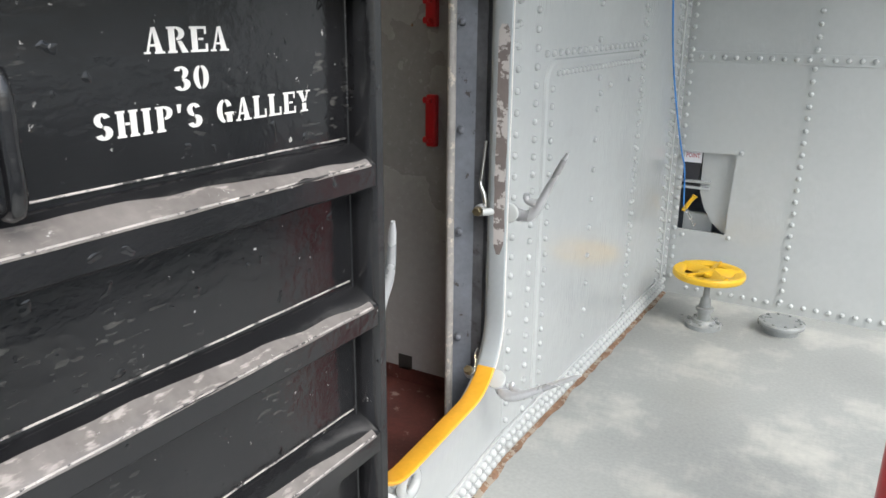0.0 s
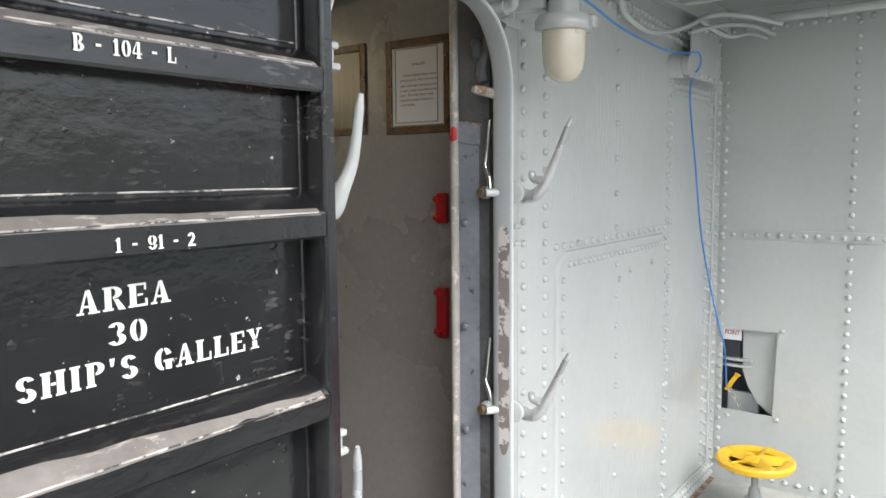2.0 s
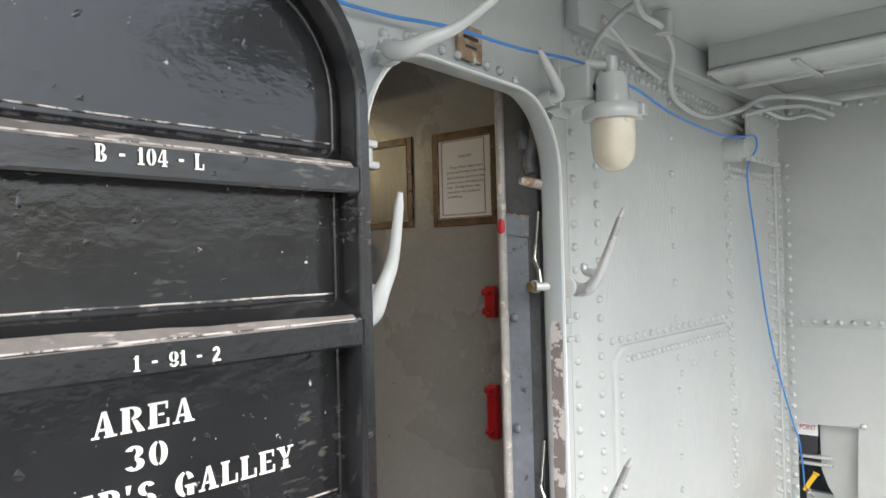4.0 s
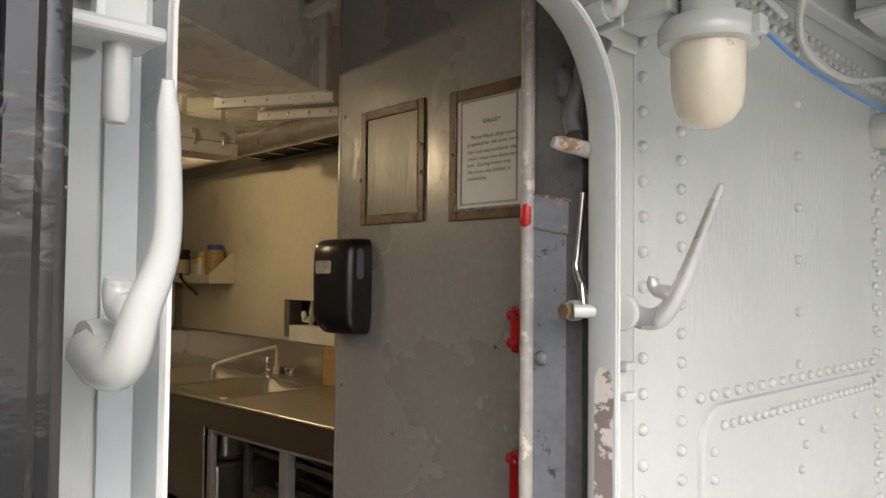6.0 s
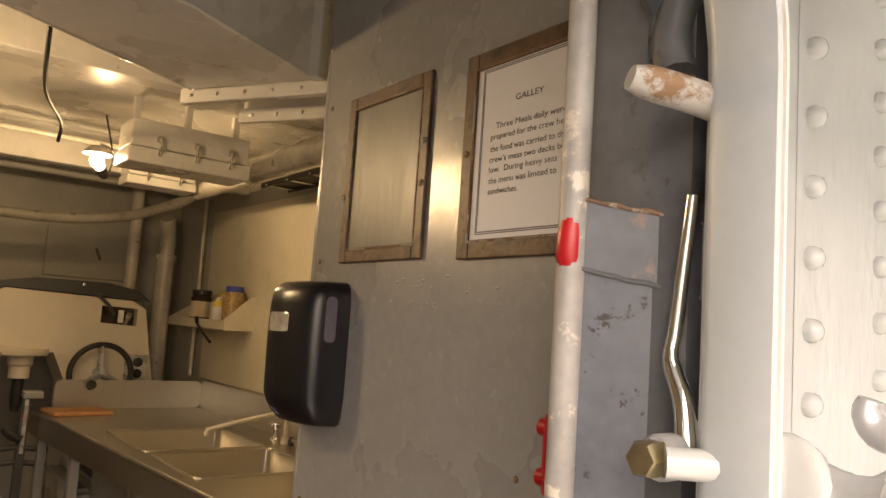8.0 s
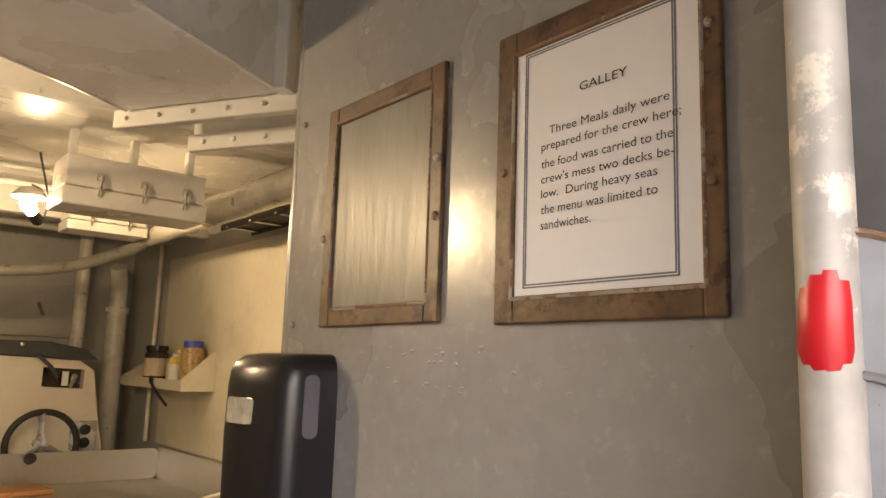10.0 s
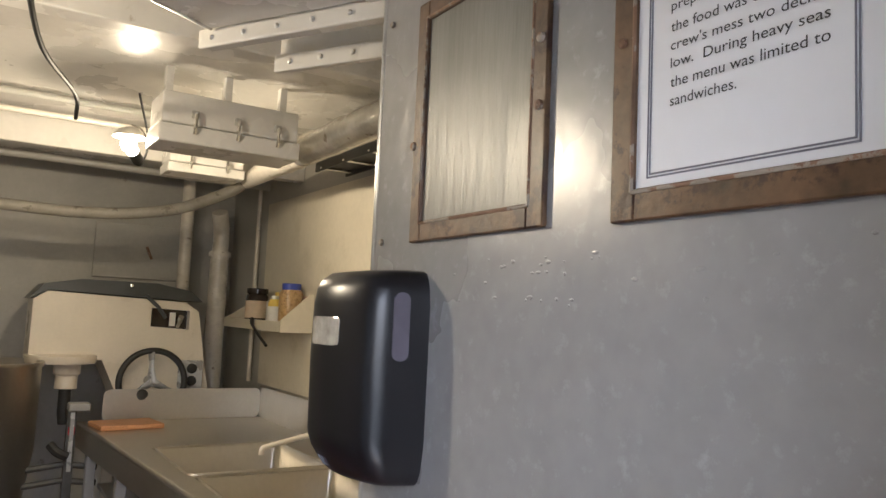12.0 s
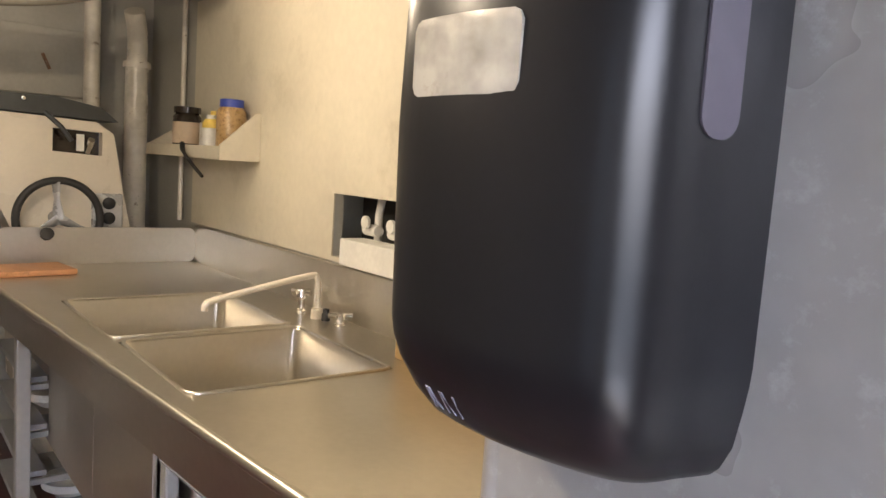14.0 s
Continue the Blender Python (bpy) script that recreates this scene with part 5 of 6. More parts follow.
for z in (0.32, 0.48, 0.64, 0.80):
    for k in range(4):
        part("slat", box(-5.05, 2.62 + 0.13 * k, z, -4.47, 2.69 + 0.13 * k, z + 0.02, 0.004), LEGWHITE, rack2)
    part("end_bar", box(-4.47, 2.62, z - 0.02, -4.45, 3.1, z, 0.003), LEGWHITE, rack2)
for x in (-5.05, -4.47):
    part("post", box(x - 0.02, 3.10, FLOOR, x + 0.02, 3.14, 0.95, 0.004), LEGWHITE, rack2)
for k, (x, y) in enumerate(((-4.62, 2.80), (-4.78, 2.9), (-4.66, 2.75))):
    z = (0.341, 0.501, 0.661)[k]
    tagged(part("dish", lathe([(0.05, 0), (0.055, 0.004), (0.10, 0.035), (0.10, 0.06), (0.09, 0.06), (0.0, 0.045)], 22, m=Matrix.Translation((x, y, z))), WHITEPL, None, "", True), "deep white dish on the slatted rack", "dish", "dishes on the rack")

tagged(part("cutting_board", box(-0.10, -0.14, 0, 0.10, 0.14, 0.022, 0.006), ORANGE), "orange worn cutting board on the counter", "cutting board").matrix_basis = pose(-4.90, 2.70, COUNTER, 0, 0, 8)
tagged(part("plywood_box", box(-3.33, 3.27, COUNTER, -2.95, 3.375, 1.272, 0.004), TAN), "tan plywood box standing against the splashback", "box")

faucet = thing("swing_faucet", None, "cream swing-arm faucet with two chrome cross-handle taps", "faucet")
part("riser", lathe([(0.018, COUNTER), (0.018, COUNTER + 0.03), (0.011, COUNTER + 0.034), (0.010, COUNTER + 0.115), (0, COUNTER + 0.115)], 16, m=Matrix.Translation((-3.825, 3.315, 0))), ENAMEL, faucet, "", True)
part("spout", tube(bend([(-3.825, 3.315, COUNTER + 0.11), (-3.825, 3.308, COUNTER + 0.130), (-3.826, 3.285, COUNTER + 0.133), (-3.82, 3.12, COUNTER + 0.104), (-3.815, 2.985, COUNTER + 0.076), (-3.815, 2.963, COUNTER + 0.066), (-3.815, 2.960, COUNTER + 0.048)], 5), 0.0095, 12), ENAMEL, faucet, "", True)
for x, y, h, turn in ((-3.90, 3.30, 1.0, 0.4), (-3.70, 3.325, 0.45, 1.1)):
    tap = part("tap", lathe([(0.017, 0), (0.017, 0.012 * h), (0.011, 0.018 * h), (0.012, 0.050 * h), (0.018, 0.056 * h), (0.014, 0.080 * h), (0, 0.083 * h)], 14, m=Matrix.Translation((x, y, COUNTER))), CHROME, faucet, "", True)
    for a in (turn, turn + math.pi / 2):
        c, s = 0.036 * math.cos(a), 0.036 * math.sin(a)
        part("cross_bar", tube([(x - c, y - s, COUNTER + 0.070 * h), (x, y, COUNTER + 0.070 * h + 0.001), (x + c, y + s, COUNTER + 0.070 * h)], [0.009, 0.005, 0.009], 8), CHROME, tap, "", True)
part("stem", lathe([(0.013, 0), (0.013, 0.020), (0.010, 0.024), (0.010, 0.036), (0, 0.037)], 12, m=Matrix.Translation((-3.785, 3.325, COUNTER))), RUBBER, faucet, "short black valve stem", True)

# pipes and valves behind the cut-out
# Dark-painted sheet in place of real depth and shade.
tagged(part("wall_cutout_back", box(-4.0, W + 0.16, 1.2, -3.3, W + 0.18, 1.6), DARK), "dark sheet standing in for the unlit space behind the pipe cut-out", "wall", kind="structure")
bm = box(-4.0, W + 0.031, 1.18, -3.3, W + 0.18, 1.2)
box(-4.0, W + 0.031, 1.6, -3.3, W + 0.18, 1.62, bm=bm)
box(-4.02, W + 0.031, 1.18, -4.0, W + 0.18, 1.62, bm=bm)
box(-3.3, W + 0.031, 1.18, -3.28, W + 0.18, 1.62, bm=bm)
tagged(part("cutout_sides", bm, DULLWALL), "grey inside of the pipe cut-out", "wall", kind="structure")
vp = thing("valve_pipes", None, "white painted water valves behind the cut-out", "pipes")
for x in (-3.76, -3.62, -3.48):
    part("pipe", tube([(x, W + 0.07, 1.201), (x, W + 0.07, 1.42), (x, W + 0.10, 1.60)], 0.013, 10), WHITEPL, vp, "", True)
    part("valve_body", tube([(x - 0.035, W + 0.05, 1.375), (x + 0.035, W + 0.05, 1.375)], [0.018, 0.018], 10), WHITEPL, vp, "", True)
    part("valve_knob", lathe([(0, 0), (0.02, 0.002), (0.02, 0.012), (0, 0.014)], 12, m=pose(x, W + 0.03, 1.40, 90)), WHITEPL, vp, "", True)
part("white_block", box(-3.82, W - 0.03, 1.262, -3.40, W + 0.06, 1.345, 0.004), WHITEPL, vp)

# ---- galley: wall shelf with jars ----
shelf = thing("wall_shelf", None, "small cream metal wall shelf with a slanted end", "shelf")
part("board", box(-5.36, 3.255, 1.566, -4.49, W - 0.007, 1.578), CREAM, shelf)
part("front_lip", box(-5.36, 3.247, 1.556, -4.49, 3.255, 1.606, 0.002), CREAM, shelf)
bm = plate([(3.247, 1.556), (W - 0.007, 1.556), (W - 0.007, 1.735), (3.385, 1.735), (3.247, 1.61)], [], -4.492, -4.484)
part("end_plate", bm, CREAM, shelf)
bm = plate([(3.247, 1.556), (W - 0.007, 1.556), (W - 0.007, 1.70), (3.247, 1.60)], [], -5.368, -5.360)
part("end_plate", bm, CREAM, shelf)
part("hook", tube(bend([(-4.86, 3.238, 1.61), (-4.82, 3.230, 1.578), (-4.72, 3.228, 1.535), (-4.60, 3.228, 1.49)]), [0.010] * 5 + [0.007] * 11, 8), RUBBER, shelf, "dark hooked handle", True)


def jar(x, y, r, h, mat, lid, label, lidr=0.8, band=None):
    ob = thing("jar", pose(x, y, 1.578), label, "jar", "jars on the wall shelf")
    part("body", lathe([(0, 0), (r * 0.95, 0), (r, 0.006), (r, h * 0.78), (r * 0.75, h * 0.88), (r * 0.72, h * 0.9), (0, h * 0.9)], 20), mat, ob, "", True)
    part("lid", lathe([(r * lidr, h * 0.86), (r * lidr, h), (r * lidr * 0.9, h * 1.01), (0, h * 1.01)], 20), lid, ob, "", True)
    if band:
        part("paper_label", lathe([(r * 1.012, h * 0.18), (r * 1.012, h * 0.66)], 20), band, ob, "", True)


jar(-5.03, 3.315, 0.058, 0.185, GLASSDARK, GLASSDARK, "dark glass jar with a cream label", 0.95, LABEL)
jar(-4.775, 3.345, 0.036, 0.165, RED, MUSTARD, "small red sauce bottle with yellow cap", 0.7)
jar(-4.70, 3.295, 0.034, 0.145, MUSTARD, WHITEPL, "small yellow bottle with a white label", 0.6, WHITEPL)
jar(-4.60, 3.335, 0.056, 0.205, GRAIN, BLUELID, "large jar of tan grain with a blue lid", 0.8)
tagged(part("spice_box", box(-4.90, 3.32, 1.578, -4.84, 3.39, 1.70, 0.003), WHITEPL), "small white carton on the wall shelf", "carton")

# ---- galley: far end, mixing machine ----
MX = -5.22
mixer = thing("dough_mixer", None, "cream enamelled upright dough mixer with a dark top", "mixer")
bm = bmesh.new()
sec = [(2.30, 1.375), (2.30, 1.66), (2.36, 1.70), (3.00, 1.675), (3.07, 1.63), (3.11, 1.40), (3.15, 1.20), (3.15, 0.55), (2.72, 0.55), (2.70, 1.20), (2.62, 1.375)]
hole = [(2.835, 1.545), (3.025, 1.535), (3.025, 1.632), (2.835, 1.640)]
m0 = plate(sec, [hole], MX - 0.34, MX)
part("housing", m0, ENAMEL, mixer)
part("dark_window", box(MX - 0.08, 2.835, 1.535, MX - 0.06, 3.025, 1.64), GLASSDARK, mixer, "dark opening with gear levers")
part("gear_lever", tube([(MX - 0.06, 2.98, 1.55), (MX - 0.01, 2.985, 1.60)], 0.014, 8), CHROME, mixer)
part("gear_plate", box(MX - 0.03, 2.93, 1.55, MX - 0.026, 2.96, 1.62), WHITEPL, mixer)
cap = [(2.28, 1.66), (2.34, 1.735), (2.50, 1.765), (2.85, 1.765), (3.02, 1.735), (3.085, 1.68), (3.0, 1.682), (2.36, 1.706)]
part("top_cover", plate(cap, [], MX - 0.36, MX + 0.012), MIXTOP, mixer, "dark grey-green top cover")
part("top_knob", lathe([(0.010, 0), (0.012, 0.01), (0.008, 0.018), (0, 0.02)], 12, m=pose(MX + 0.012, 2.726, 1.745, 0, 90, 0)), CHROME, mixer, "", True)
part("speed_lever", tube([(MX + 0.02, 2.80, 1.70), (MX + 0.03, 2.86, 1.645), (MX + 0.03, 2.90, 1.59)], 0.010, 8), MIXTOP, mixer)
part("drum", lathe([(0.0, 1.36), (0.155, 1.36), (0.16, 1.368), (0.16, 1.395), (0.15, 1.40), (0, 1.40)], 30, m=Matrix.Translation((MX - 0.02, 2.44, 0))), ENAMEL, mixer, "", True)
part("planet_hub", lathe([(0.05, 1.24), (0.05, 1.30), (0.06, 1.31), (0.06, 1.365)], 20, m=Matrix.Translation((MX, 2.47, 0))), ENAMEL, mixer, "", True)
part("shaft", lathe([(0.0, 1.07), (0.02, 1.07), (0.028, 1.12), (0.028, 1.235), (0, 1.235)], 16, m=Matrix.Translation((MX, 2.47, 0))), RUBBER, mixer, "black beater shaft", True)
hw = [(MX + 0.09, 2.845 + 0.155 * math.cos(a), 1.275 + 0.155 * math.sin(a)) for a in [2 * math.pi * k / 36 for k in range(37)]]
wh = part("hand_wheel", tube(hw, 0.0155, 10, caps=False), RUBBER, mixer, "black rubber-rimmed hand wheel", True)
for a in (95, 215, 335):
    c, s = math.cos(radians(a)), math.sin(radians(a))
    part("spoke", tube([(MX + 0.08, 2.845, 1.275), (MX + 0.085, 2.845 + 0.08 * c, 1.275 + 0.08 * s), (MX + 0.09, 2.845 + 0.15 * c, 1.275 + 0.15 * s)], [0.03, 0.014, 0.02], 8, flat=0.5), BAREDOG, wh, "grey spoke", True)
part("wheel_axle", tube([(MX, 2.845, 1.275), (MX + 0.085, 2.845, 1.275)], 0.025, 12), BAREDOG, wh, "", True)
part("crank_knob", lathe([(0, 0), (0.012, 0.0), (0.014, 0.03), (0.024, 0.045), (0.026, 0.06), (0, 0.068)], 14, m=pose(MX + 0.11, 2.79, 1.195, 0, 60, 0)), RUBBER, mixer, "black crank knob", True)
ctl = part("control_box", box(MX, 2.985, 1.232, MX + 0.03, 3.105, 1.378, 0.005), BAREDOG, mixer, "grey control box with two dark dials")
for z in (1.275, 1.338):
    part("dial", lathe([(0, 0), (0.026, 0), (0.026, 0.006), (0.016, 0.012), (0, 0.012)], 18, m=pose(MX + 0.030, 3.048, z, 0, 90, 0)), RUBBER, ctl, "", True)
part("bowl_column", box(MX - 0.3, 2.75, FLOOR, MX - 0.02, 3.12, 0.55, 0.02), ENAMEL, mixer)
bowl = thing("mixing_bowl", pose(-5.05, 2.10, 0), "large dull tinned steel mixing bowl", "bowl")
part("bowl", lathe([(0.0, 0.62), (0.12, 0.63), (0.21, 0.74), (0.245, 1.0), (0.25, 1.355), (0.258, 1.365), (0.258, 1.38), (0.243, 1.38), (0.235, 1.0), (0.20, 0.76), (0, 0.65)], 36), SINK, bowl, "", True)
part("stand", lathe([(0.17, FLOOR), (0.17, 0.2), (0.08, 0.25), (0.08, 0.6), (0.13, 0.625), (0, 0.625)], 24), ENAMEL, bowl, "", True)
slicer = thing("hand_slicer", None, "white-painted hand slicer stand with crank arms", "slicer")
part("column", box(-4.99, 2.46, FLOOR, -4.955, 2.50, 1.175, 0.004), RACK, slicer, "dark worn column")
part("rack_bar", box(-4.954, 2.472, 0.90, -4.945, 2.490, 1.16, 0.002), BAREDOG, slicer, "bare steel bar")
part("head", box(-5.01, 2.46, 1.165, -4.93, 2.55, 1.20, 0.006), LEGWHITE, slicer)
part("red_mark", box(-4.9545, 2.468, 1.06, -4.9525, 2.494, 1.095), RED, slicer)
for z in (0.93, 0.86):
    part("arm", tube([(-4.97, 2.20, z - 0.03), (-4.97, 2.46, z), (-4.97, 2.60, z - 0.02)], 0.014, 8), RACK, slicer, "", True)
part("crank", tube(bend([(-4.96, 2.40, 1.02), (-4.93, 2.43, 0.99), (-4.93, 2.47, 0.97)]), 0.02, 8), RUBBER, slicer)

# far wall fittings
panel = thing("wall_locker", None, "grey painted locker door on the far wall", "locker")
part("door", box(-5.85, 2.62, 1.80, -5.825, 3.13, 2.115, 0.004), DULLWALL, panel)
part("handle", tube([(-5.82, 2.90, 1.99), (-5.815, 2.93, 1.92)], 0.008, 8), RUST, panel)
vpipe = thing("lagged_riser", None, "white lagged vertical pipe in the corner", "pipe")
part("pipe", tube([(-5.55, 3.25, FLOOR), (-5.55, 3.25, 1.98)], 0.052, 18), LAG, vpipe, "", True)
part("elbow", tube(bend([(-5.55, 3.25, 1.96), (-5.55, 3.25, 2.10), (-5.50, 3.22, 2.20)]), 0.045, 16), LAG, vpipe, "", True)
part("clamp", tube([(-5.55, 3.25, 1.95), (-5.55, 3.25, 1.975)], 0.062, 18), LAG, vpipe, "", True)
tagged(part("lagged_riser", tube([(-5.62, 3.07, FLOOR), (-5.62, 3.07, TOP)], 0.035, 14), LAG, None, "", True), "thin white painted vertical pipe", "pipe")
tagged(part("wall_conduit", tube([(-5.3, 3.385, 1.262), (-5.3, 3.385, TOP)], 0.012, 10), LAG, None, "", True), "thin white conduit on the back wall", "pipe")

# ---- galley: overhead ----
duct2 = thing("galley_duct", None, "white painted sheet-metal duct under the galley overhead", "duct", kind="structure")
duct2.matrix_basis = pose(-2.29, 2.555, 0, 0, 0, 30)
part("body", box(-0.355, -1.55, 2.178, 0.0, 0.0, TOP, 0.006), WHITE, duct2)
part("corner_seam", box(-0.004, -0.028, 2.176, 0.026, 0.006, TOP, 0.004), WHITE, duct2)
part("side_weld", tube([(-0.356, -1.5 + 0.15 * k, 2.1795 + 0.0015 * (k % 2)) for k in range(11)], 0.0035, 6), WHITE, duct2, "", True)
part("side_weld", tube([(0.0005, -1.5 + 0.15 * k, 2.1795 + 0.0015 * (k % 2)) for k in range(11)], 0.0035, 6), WHITE, duct2, "", True)
flange = part("end_flange", box(-0.395, 0.006, 2.148, 0.034, 0.032, 2.186, 0.004), WHITE, duct2, "white riveted angle bar under the duct end")
rivets([(x, 0.006, 2.166) for x in (-0.36, -0.28, -0.20, -0.12, -0.04)], flange, WHITE, (0, -1, 0), 0.004)
part("end_leg", box(-0.30, 0.006, 2.186, -0.27, 0.03, TOP, 0.003), WHITE, duct2)
beam = thing("overhead_beam", pose(-2.29, 2.555, 0, 0, 0, 30), "white riveted deck beam across the galley", "beam", kind="structure")
part("web", box(-0.30, 0.135, 2.135, 0.0, 0.147, TOP, 0.002), WHITE, beam)
part("lower_flange", box(-0.30, 0.118, 2.126, 0.0, 0.134, 2.162, 0.003), WHITE, beam)
for k in range(4):
    part("rivet", lathe([(0.006, 0), (0.005, 0.004), (0, 0.005)], 8, m=pose(-0.26 + 0.075 * k, 0.118, 2.144, 90)), WHITE, beam)
for k, x in enumerate((-3.05, -4.75)):
    bm_ = thing("overhead_frame", None, "white painted overhead frame", "beam", kind="structure")
    part("frame", box(x - 0.035, 0.1, 2.30, x + 0.035, W, TOP, 0.005), WHITE, bm_)
fx = thing("strip_light", None, "white enclosed strip-light housing with steel latches", "light fixture")
part("housing", box(-3.76, 2.49, 2.222, -3.583, 2.935, 2.322, 0.006), WHITE, fx)
part("lid", box(-3.768, 2.484, 2.160, -3.574, 2.941, 2.218, 0.006), WHITE, fx)
for y in (2.591, 2.727, 2.861):
    latch = part("latch", tube(bend([(-3.581, y, 2.262), (-3.566, y, 2.25), (-3.566, y, 2.21), (-3.574, y, 2.195)]), 0.006, 6), CHROME, fx, "steel latch", True)
    part("keeper", box(-3.584, y - 0.011, 2.245, -3.572, y + 0.011, 2.268, 0.002), DULLWALL, latch)
for y in (2.52, 2.71, 2.90):
    part("hanger", box(-3.68, y - 0.012, 2.322, -3.65, y + 0.012, TOP, 0.002), WHITE, fx)
fx2 = thing("strip_light", None, "white enclosed strip-light housing hung near the bulb", "light fixture")
part("housing", box(-4.53, 2.69, 2.252, -4.383, 3.0, 2.312, 0.006), WHITE, fx2)
part("lid", box(-4.536, 2.685, 2.208, -4.376, 3.005, 2.248, 0.005), WHITE, fx2)
for y in (2.775, 2.925):
    part("latch", tube(bend([(-4.381, y, 2.288), (-4.366, y, 2.272), (-4.366, y, 2.245), (-4.376, y, 2.23)]), 0.006, 6), CHROME, fx2, "steel latch", True)
for y in (2.72, 2.96):
    part("hanger", box(-4.47, y - 0.012, 2.312, -4.44, y + 0.012, TOP, 0.002), WHITE, fx2)
lag = thing("lagged_pipe", None, "white lagged pipe with torn silver wrapping", "pipe")
part("bare_wrap", tube([(-4.53, 3.062, 2.232), (-4.3, 3.052, 2.236), (-4.05, 3.045, 2.240), (-3.95, 3.04, 2.238), (-3.83, 3.035, 2.240)], [0.034, 0.042, 0.046, 0.052, 0.045], 16), LAG, lag, "", True)
part("joint", tube([(-3.84, 3.035, 2.240), (-3.79, 3.034, 2.242)], 0.056, 16), LAG, lag, "", True)
part("wrapped", tube([(-3.80 + 0.075 * k, 3.034 + 0.003 * noise.noise((k * 0.9, 1, 1)), 2.242 + 0.004 * noise.noise((k * 0.9, 5, 1))) for k in range(21)], [0.055 + 0.007 * noise.noise((k * 1.3, 9, 3)) for k in range(21)], 16), material("silver_pipe_wrap", (0.55, 0.53, 0.48), 0.22, 0.55, (0.30, 0.26, 0.20), 0.2, 9, 30, 0.9, spot_at=0.62, spot_scale=14, bump_dist=0.008), lag, "silver wrapped length", True)
# White lagging dimmed by colour, as the bulb would light it too strongly.
tagged(part("lagged_cross_pipe", tube(bend([(-4.50, 3.06, 2.235), (-4.62, 3.0, 2.18), (-4.85, 2.80, 2.10), (-4.95, 2.45, 2.06), (-4.98, 1.9, 2.07), (-4.98, 0.8, 2.08)]), 0.027, 14), material("dimmed_lagging", (0.24, 0.225, 0.19), 0.6, 0, (0.14, 0.12, 0.10), 0.2, 8, 50, 0.5, spot_at=0.6, spot_scale=16), None, "", True), "sagging white lagged pipe across the galley", "pipe")
tray = thing("cable_tray", None, "dark cable tray beside the lagged pipe", "cable tray")
part("tray", box(-4.15, 3.24, 2.262, -2.2, 3.38, 2.270), DARK, tray)
for k in range(9):
    part("rung", box(-4.1 + 0.22 * k, 3.235, 2.250, -4.08 + 0.22 * k, 3.385, 2.260, 0.002), CHROME, tray)
for y in (3.235, 3.375):
    part("side_rail", box(-4.15, y, 2.245, -2.2, y + 0.008, 2.285), DARK, tray)
part("cable", tube(bend([(-4.15, 3.30, 2.282), (-3.6, 3.32, 2.282), (-3.0, 3.29, 2.282), (-2.2, 3.31, 2.282)]), 0.012, 8), DARK, tray, "", True)
for k, (y, z, r) in enumerate(((0.9, 2.36, 0.03), (1.25, 2.34, 0.022))):
    tagged(part("overhead_pipe", tube([(-5.8, y, z), (-2.75, y + 0.1, z)], r, 12), WHITE, None, "", True), "white painted overhead pipe", "pipe", "pipes under the overhead")

for k, (x, z, r) in enumerate(((-4.22, 2.385, 0.014), (-4.40, 2.36, 0.012), (-5.2, 2.33, 0.020))):
    tagged(part("cross_conduit", tube(bend([(x, 0.1, z), (x + 0.03, 1.2, z - 0.01), (x - 0.01, 2.2, z + 0.005), (x, W - 0.01, z)], 5), r, 10), LAG if k % 2 else DULLWALL, None, "", True), "cream painted conduit crossing under the overhead", "pipe", "conduits under the overhead")

# hanging bulb
hb = thing("hanging_bulb", None, "lit bare bulb in a small holder under the overhead", "lamp")
# Socket aim and size are guessed to shadow the lining's left part.
SOCKET = Vector((-0.767, 0.496, -0.406))
aim = Vector((0, 0, 1)).rotation_difference(SOCKET).to_matrix().to_4x4()
part("bulb", lathe([(0.0, -0.030), (0.014, -0.027), (0.025, -0.012), (0.026, 0.004), (0.017, 0.026), (0.013, 0.038), (0, 0.038)], 18, m=Matrix.Translation(BULB) @ aim), BULBGLOW, hb, "glowing glass bulb", True).visible_shadow = False
part("holder", lathe([(0.0, 0.038), (0.022, 0.038), (0.023, 0.044), (0.020, 0.048), (0.020, 0.095), (0.014, 0.108), (0.0, 0.108)], 18, m=Matrix.Translation(BULB) @ aim), RUBBER, hb, "black ribbed bulb socket", True)
# Unseen cap, added so the bulb does not burn out the overhead.
part("shade", lathe([(0.016, 0.060), (0.030, 0.055), (0.048, 0.036), (0.055, 0.026), (0.0565, 0.0275), (0.049, 0.038), (0.030, 0.057), (0.016, 0.062)], 28, m=Matrix.Translation(BULB)), DULLWALL, hb, "shallow grey tin shade added to keep bulb light off the overhead", True)
end = Vector(BULB) + SOCKET * 0.105
part("flex", tube(bend([end, end + SOCKET * 0.03 + Vector((0, 0, 0.02)), (-4.10, 2.55, 2.26), (-4.06, 2.50, TOP)]), 0.004, 6), RUBBER, hb, "", True)
part("guard_clip", tube(bend([(BULB[0] + 0.05, BULB[1] + 0.06, 2.21), (BULB[0] + 0.06, BULB[1] + 0.03, 2.25), (BULB[0] + 0.03, BULB[1], 2.27)]), 0.004, 6), CHROME, hb)
tagged(part("hanging_flex", tube(bend([(-2.64, 2.063, 2.30), (-2.665, 2.066, 2.24), (-3.0, 2.12, 2.20), (-3.4, 2.23, 2.21), (-3.54, 2.25, 2.175)]), 0.006, 8), RUBBER, None, "", True), "black flex hanging from the overhead", "cable")
l2 = thing("galley_lamp", pose(*LAMP2), "small lit lamp under the galley overhead", "lamp")
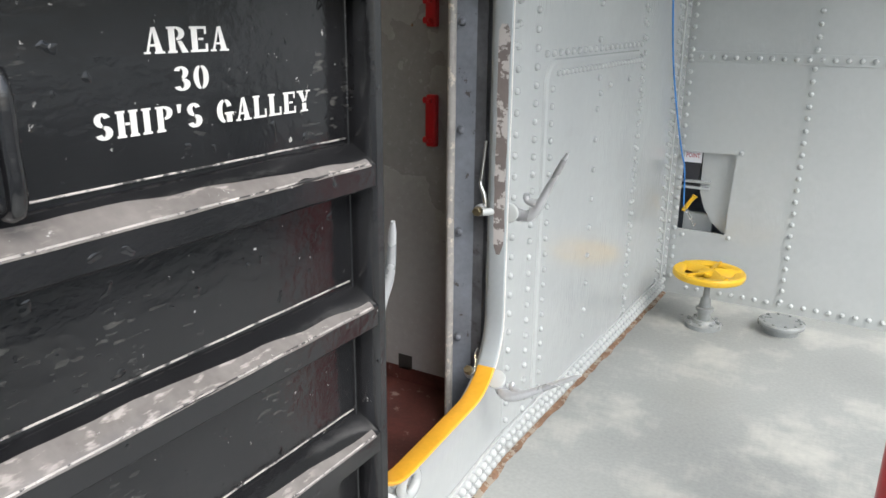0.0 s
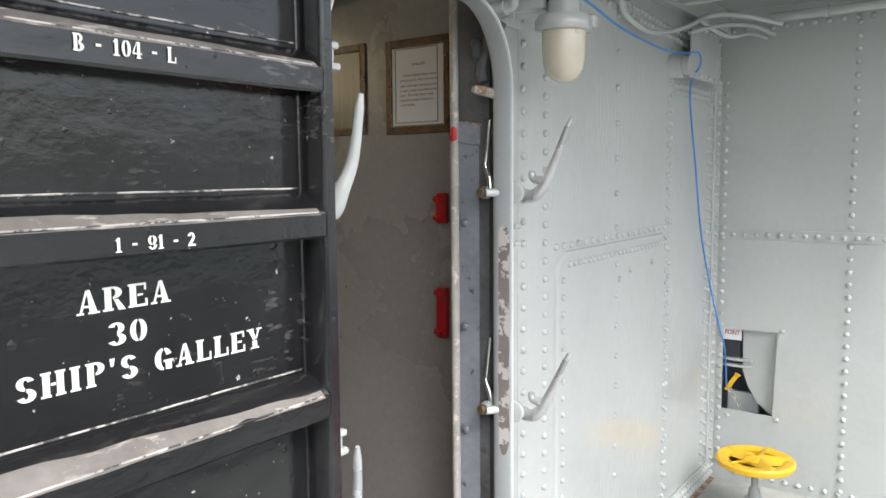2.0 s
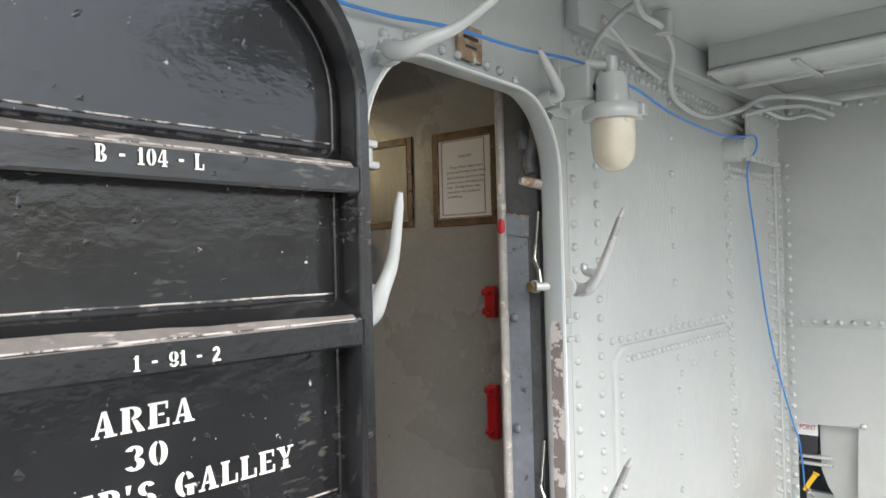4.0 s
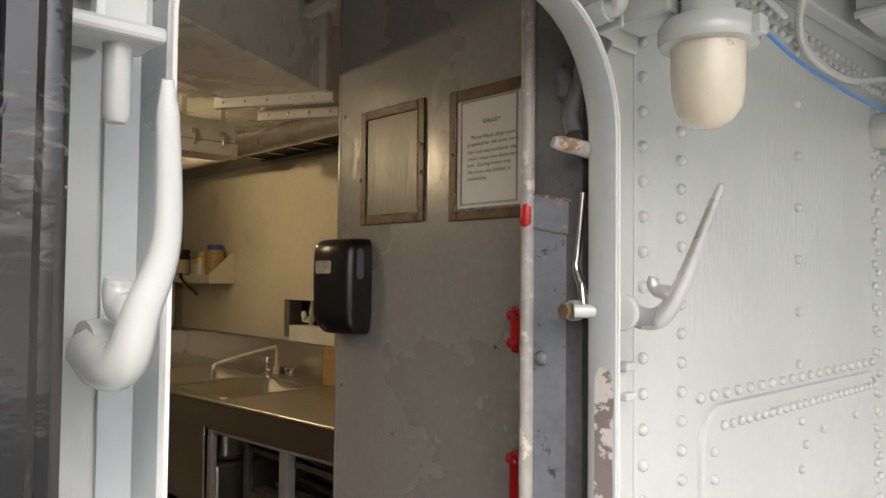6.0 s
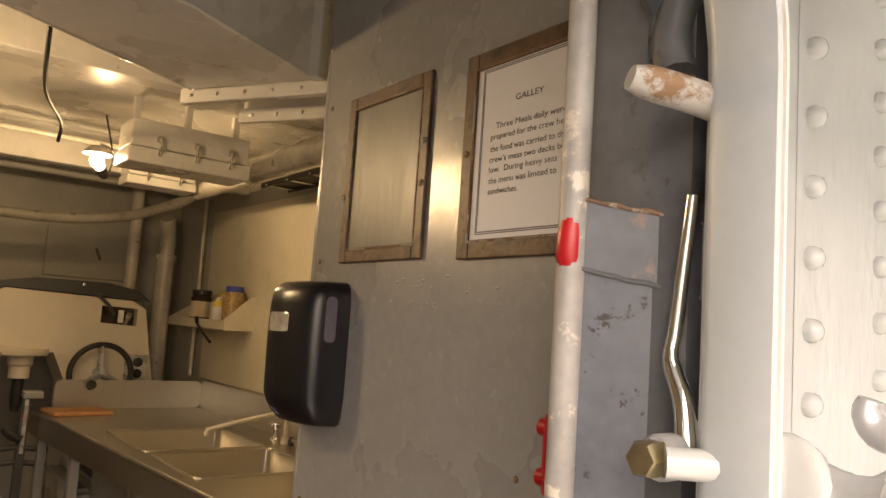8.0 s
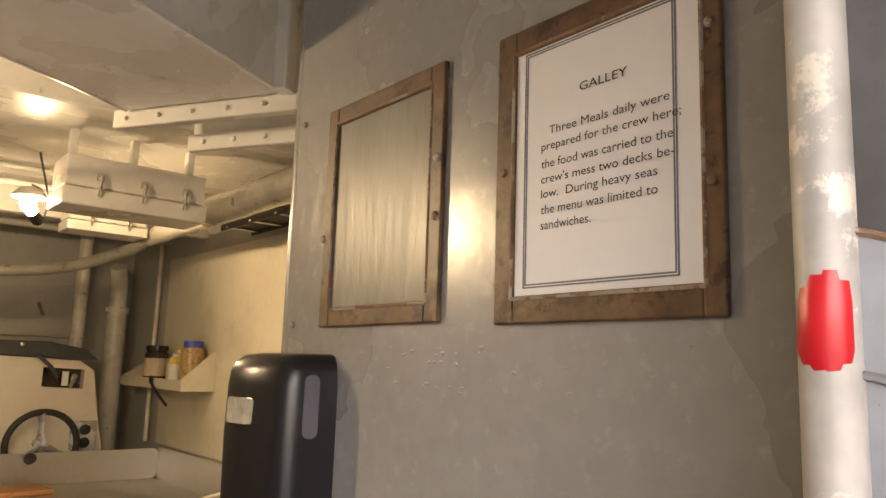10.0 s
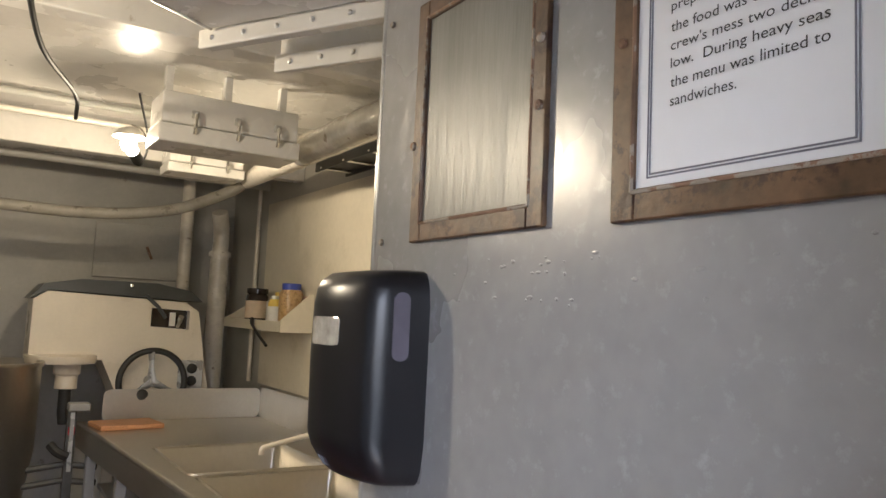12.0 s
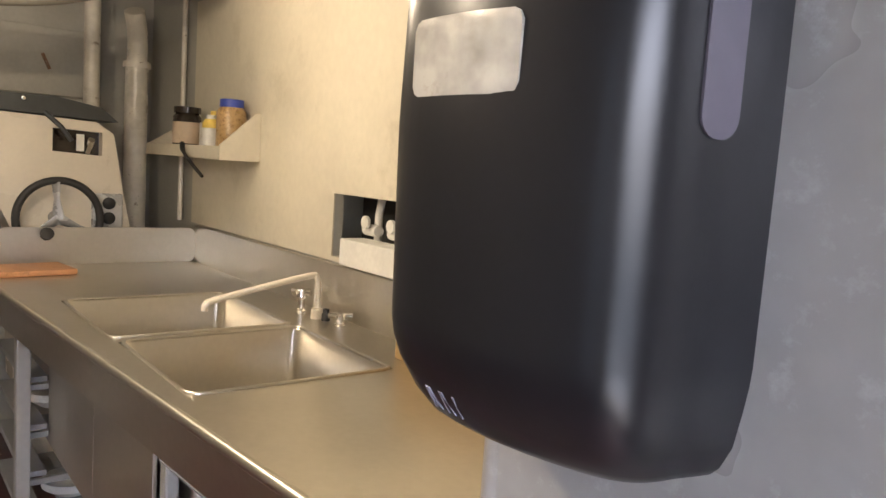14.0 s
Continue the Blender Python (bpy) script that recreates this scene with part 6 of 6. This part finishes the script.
part("base", lathe([(0.06, 0.0), (0.06, 0.02), (0.03, 0.03), (0.03, TOP - LAMP2[2]), (0.0, TOP - LAMP2[2])], 20), WHITE, l2, "", True)
g = part("bulb", lathe([(0, -0.06), (0.03, -0.05), (0.042, -0.02), (0.03, 0.0), (0, 0.0)], 18), BULBGLOW, l2, "glowing globe", True)
g.visible_shadow = False

# inside of the doorway: valve and clip by the top of the post
iv = thing("door_clip", None, "rusty white steel stop with a hanging clip inside the doorway", "clip")
part("stop_bar", tube(bend([(-1.128, 2.246, 1.836), (-1.110, 2.289, 1.830), (-1.094, 2.325, 1.822), (-1.088, 2.340, 1.818)], 4), [0.010, 0.0135, 0.0145] + [0.0145] * 10, 12, flat=0.75), RUSTWHITE, iv, "rust-flecked white bar", True)
part("clip", tube(bend([(-1.165, 2.325, 1.855), (-1.168, 2.325, 1.90), (-1.163, 2.325, 1.95), (-1.175, 2.325, 1.985)]), [0.006] * 8 + [0.018] * 6 + [0.012] * 2, 8), GREY_IN, iv, "", True)
part("pivot_arm", tube(bend([(-1.105, 2.345, 2.03), (-1.13, 2.335, 1.97), (-1.15, 2.325, 1.90), (-1.14, 2.32, 1.86)], 5), [0.024] * 6 + [0.017] * 10, 10), GRIME_SHADE, iv, "grimy dark pivot arm", True)
rivets([(-1.195, 2.306, z) for z in (1.465, 1.16, 0.85, 0.5)], post, GREY_IN, (-0.5, -0.86, 0), 0.011)

# slotted keeper beside the coaming
keeper = thing("slot_keeper", None, "small grey slotted keeper plate beside the doorway", "keeper")
part("back", box(-1.098, 2.378, 1.395, -1.090, 2.412, 1.462, 0.002), GREY, keeper)
part("upper_lug", box(-1.090, 2.378, 1.446, -1.070, 2.412, 1.462, 0.004), GREY, keeper)
part("lower_lug", box(-1.090, 2.378, 1.395, -1.070, 2.412, 1.409, 0.004), GREY, keeper)

# screw heads in the wall lining
for x, z in ((-4.461, 1.938), (-3.904, 2.152), (-3.787, 2.124), (-4.443, 1.423), (-3.915, 1.914), (-3.907, 1.598), (-3.58, 1.89), (-3.934, 1.646), (-3.93, 1.29), (-3.93, 1.46), (-3.55, 1.62)):
    part("screw", lathe([(0.006, 0), (0.005, 0.002), (0, 0.003)], 8, m=pose(x, W - 0.006, z, 90)), RUST, back)

# bracket at the top of the partition
top_bracket = thing("overhead_bracket", None, "white painted bracket under the galley overhead", "bracket")
part("arm", box(-2.36, 2.44, 2.372, -2.10, 2.476, 2.402, 0.006), WHITE, top_bracket)
part("hanger", box(-2.15, 2.446, 2.402, -2.12, 2.470, TOP, 0.003), WHITE, top_bracket)
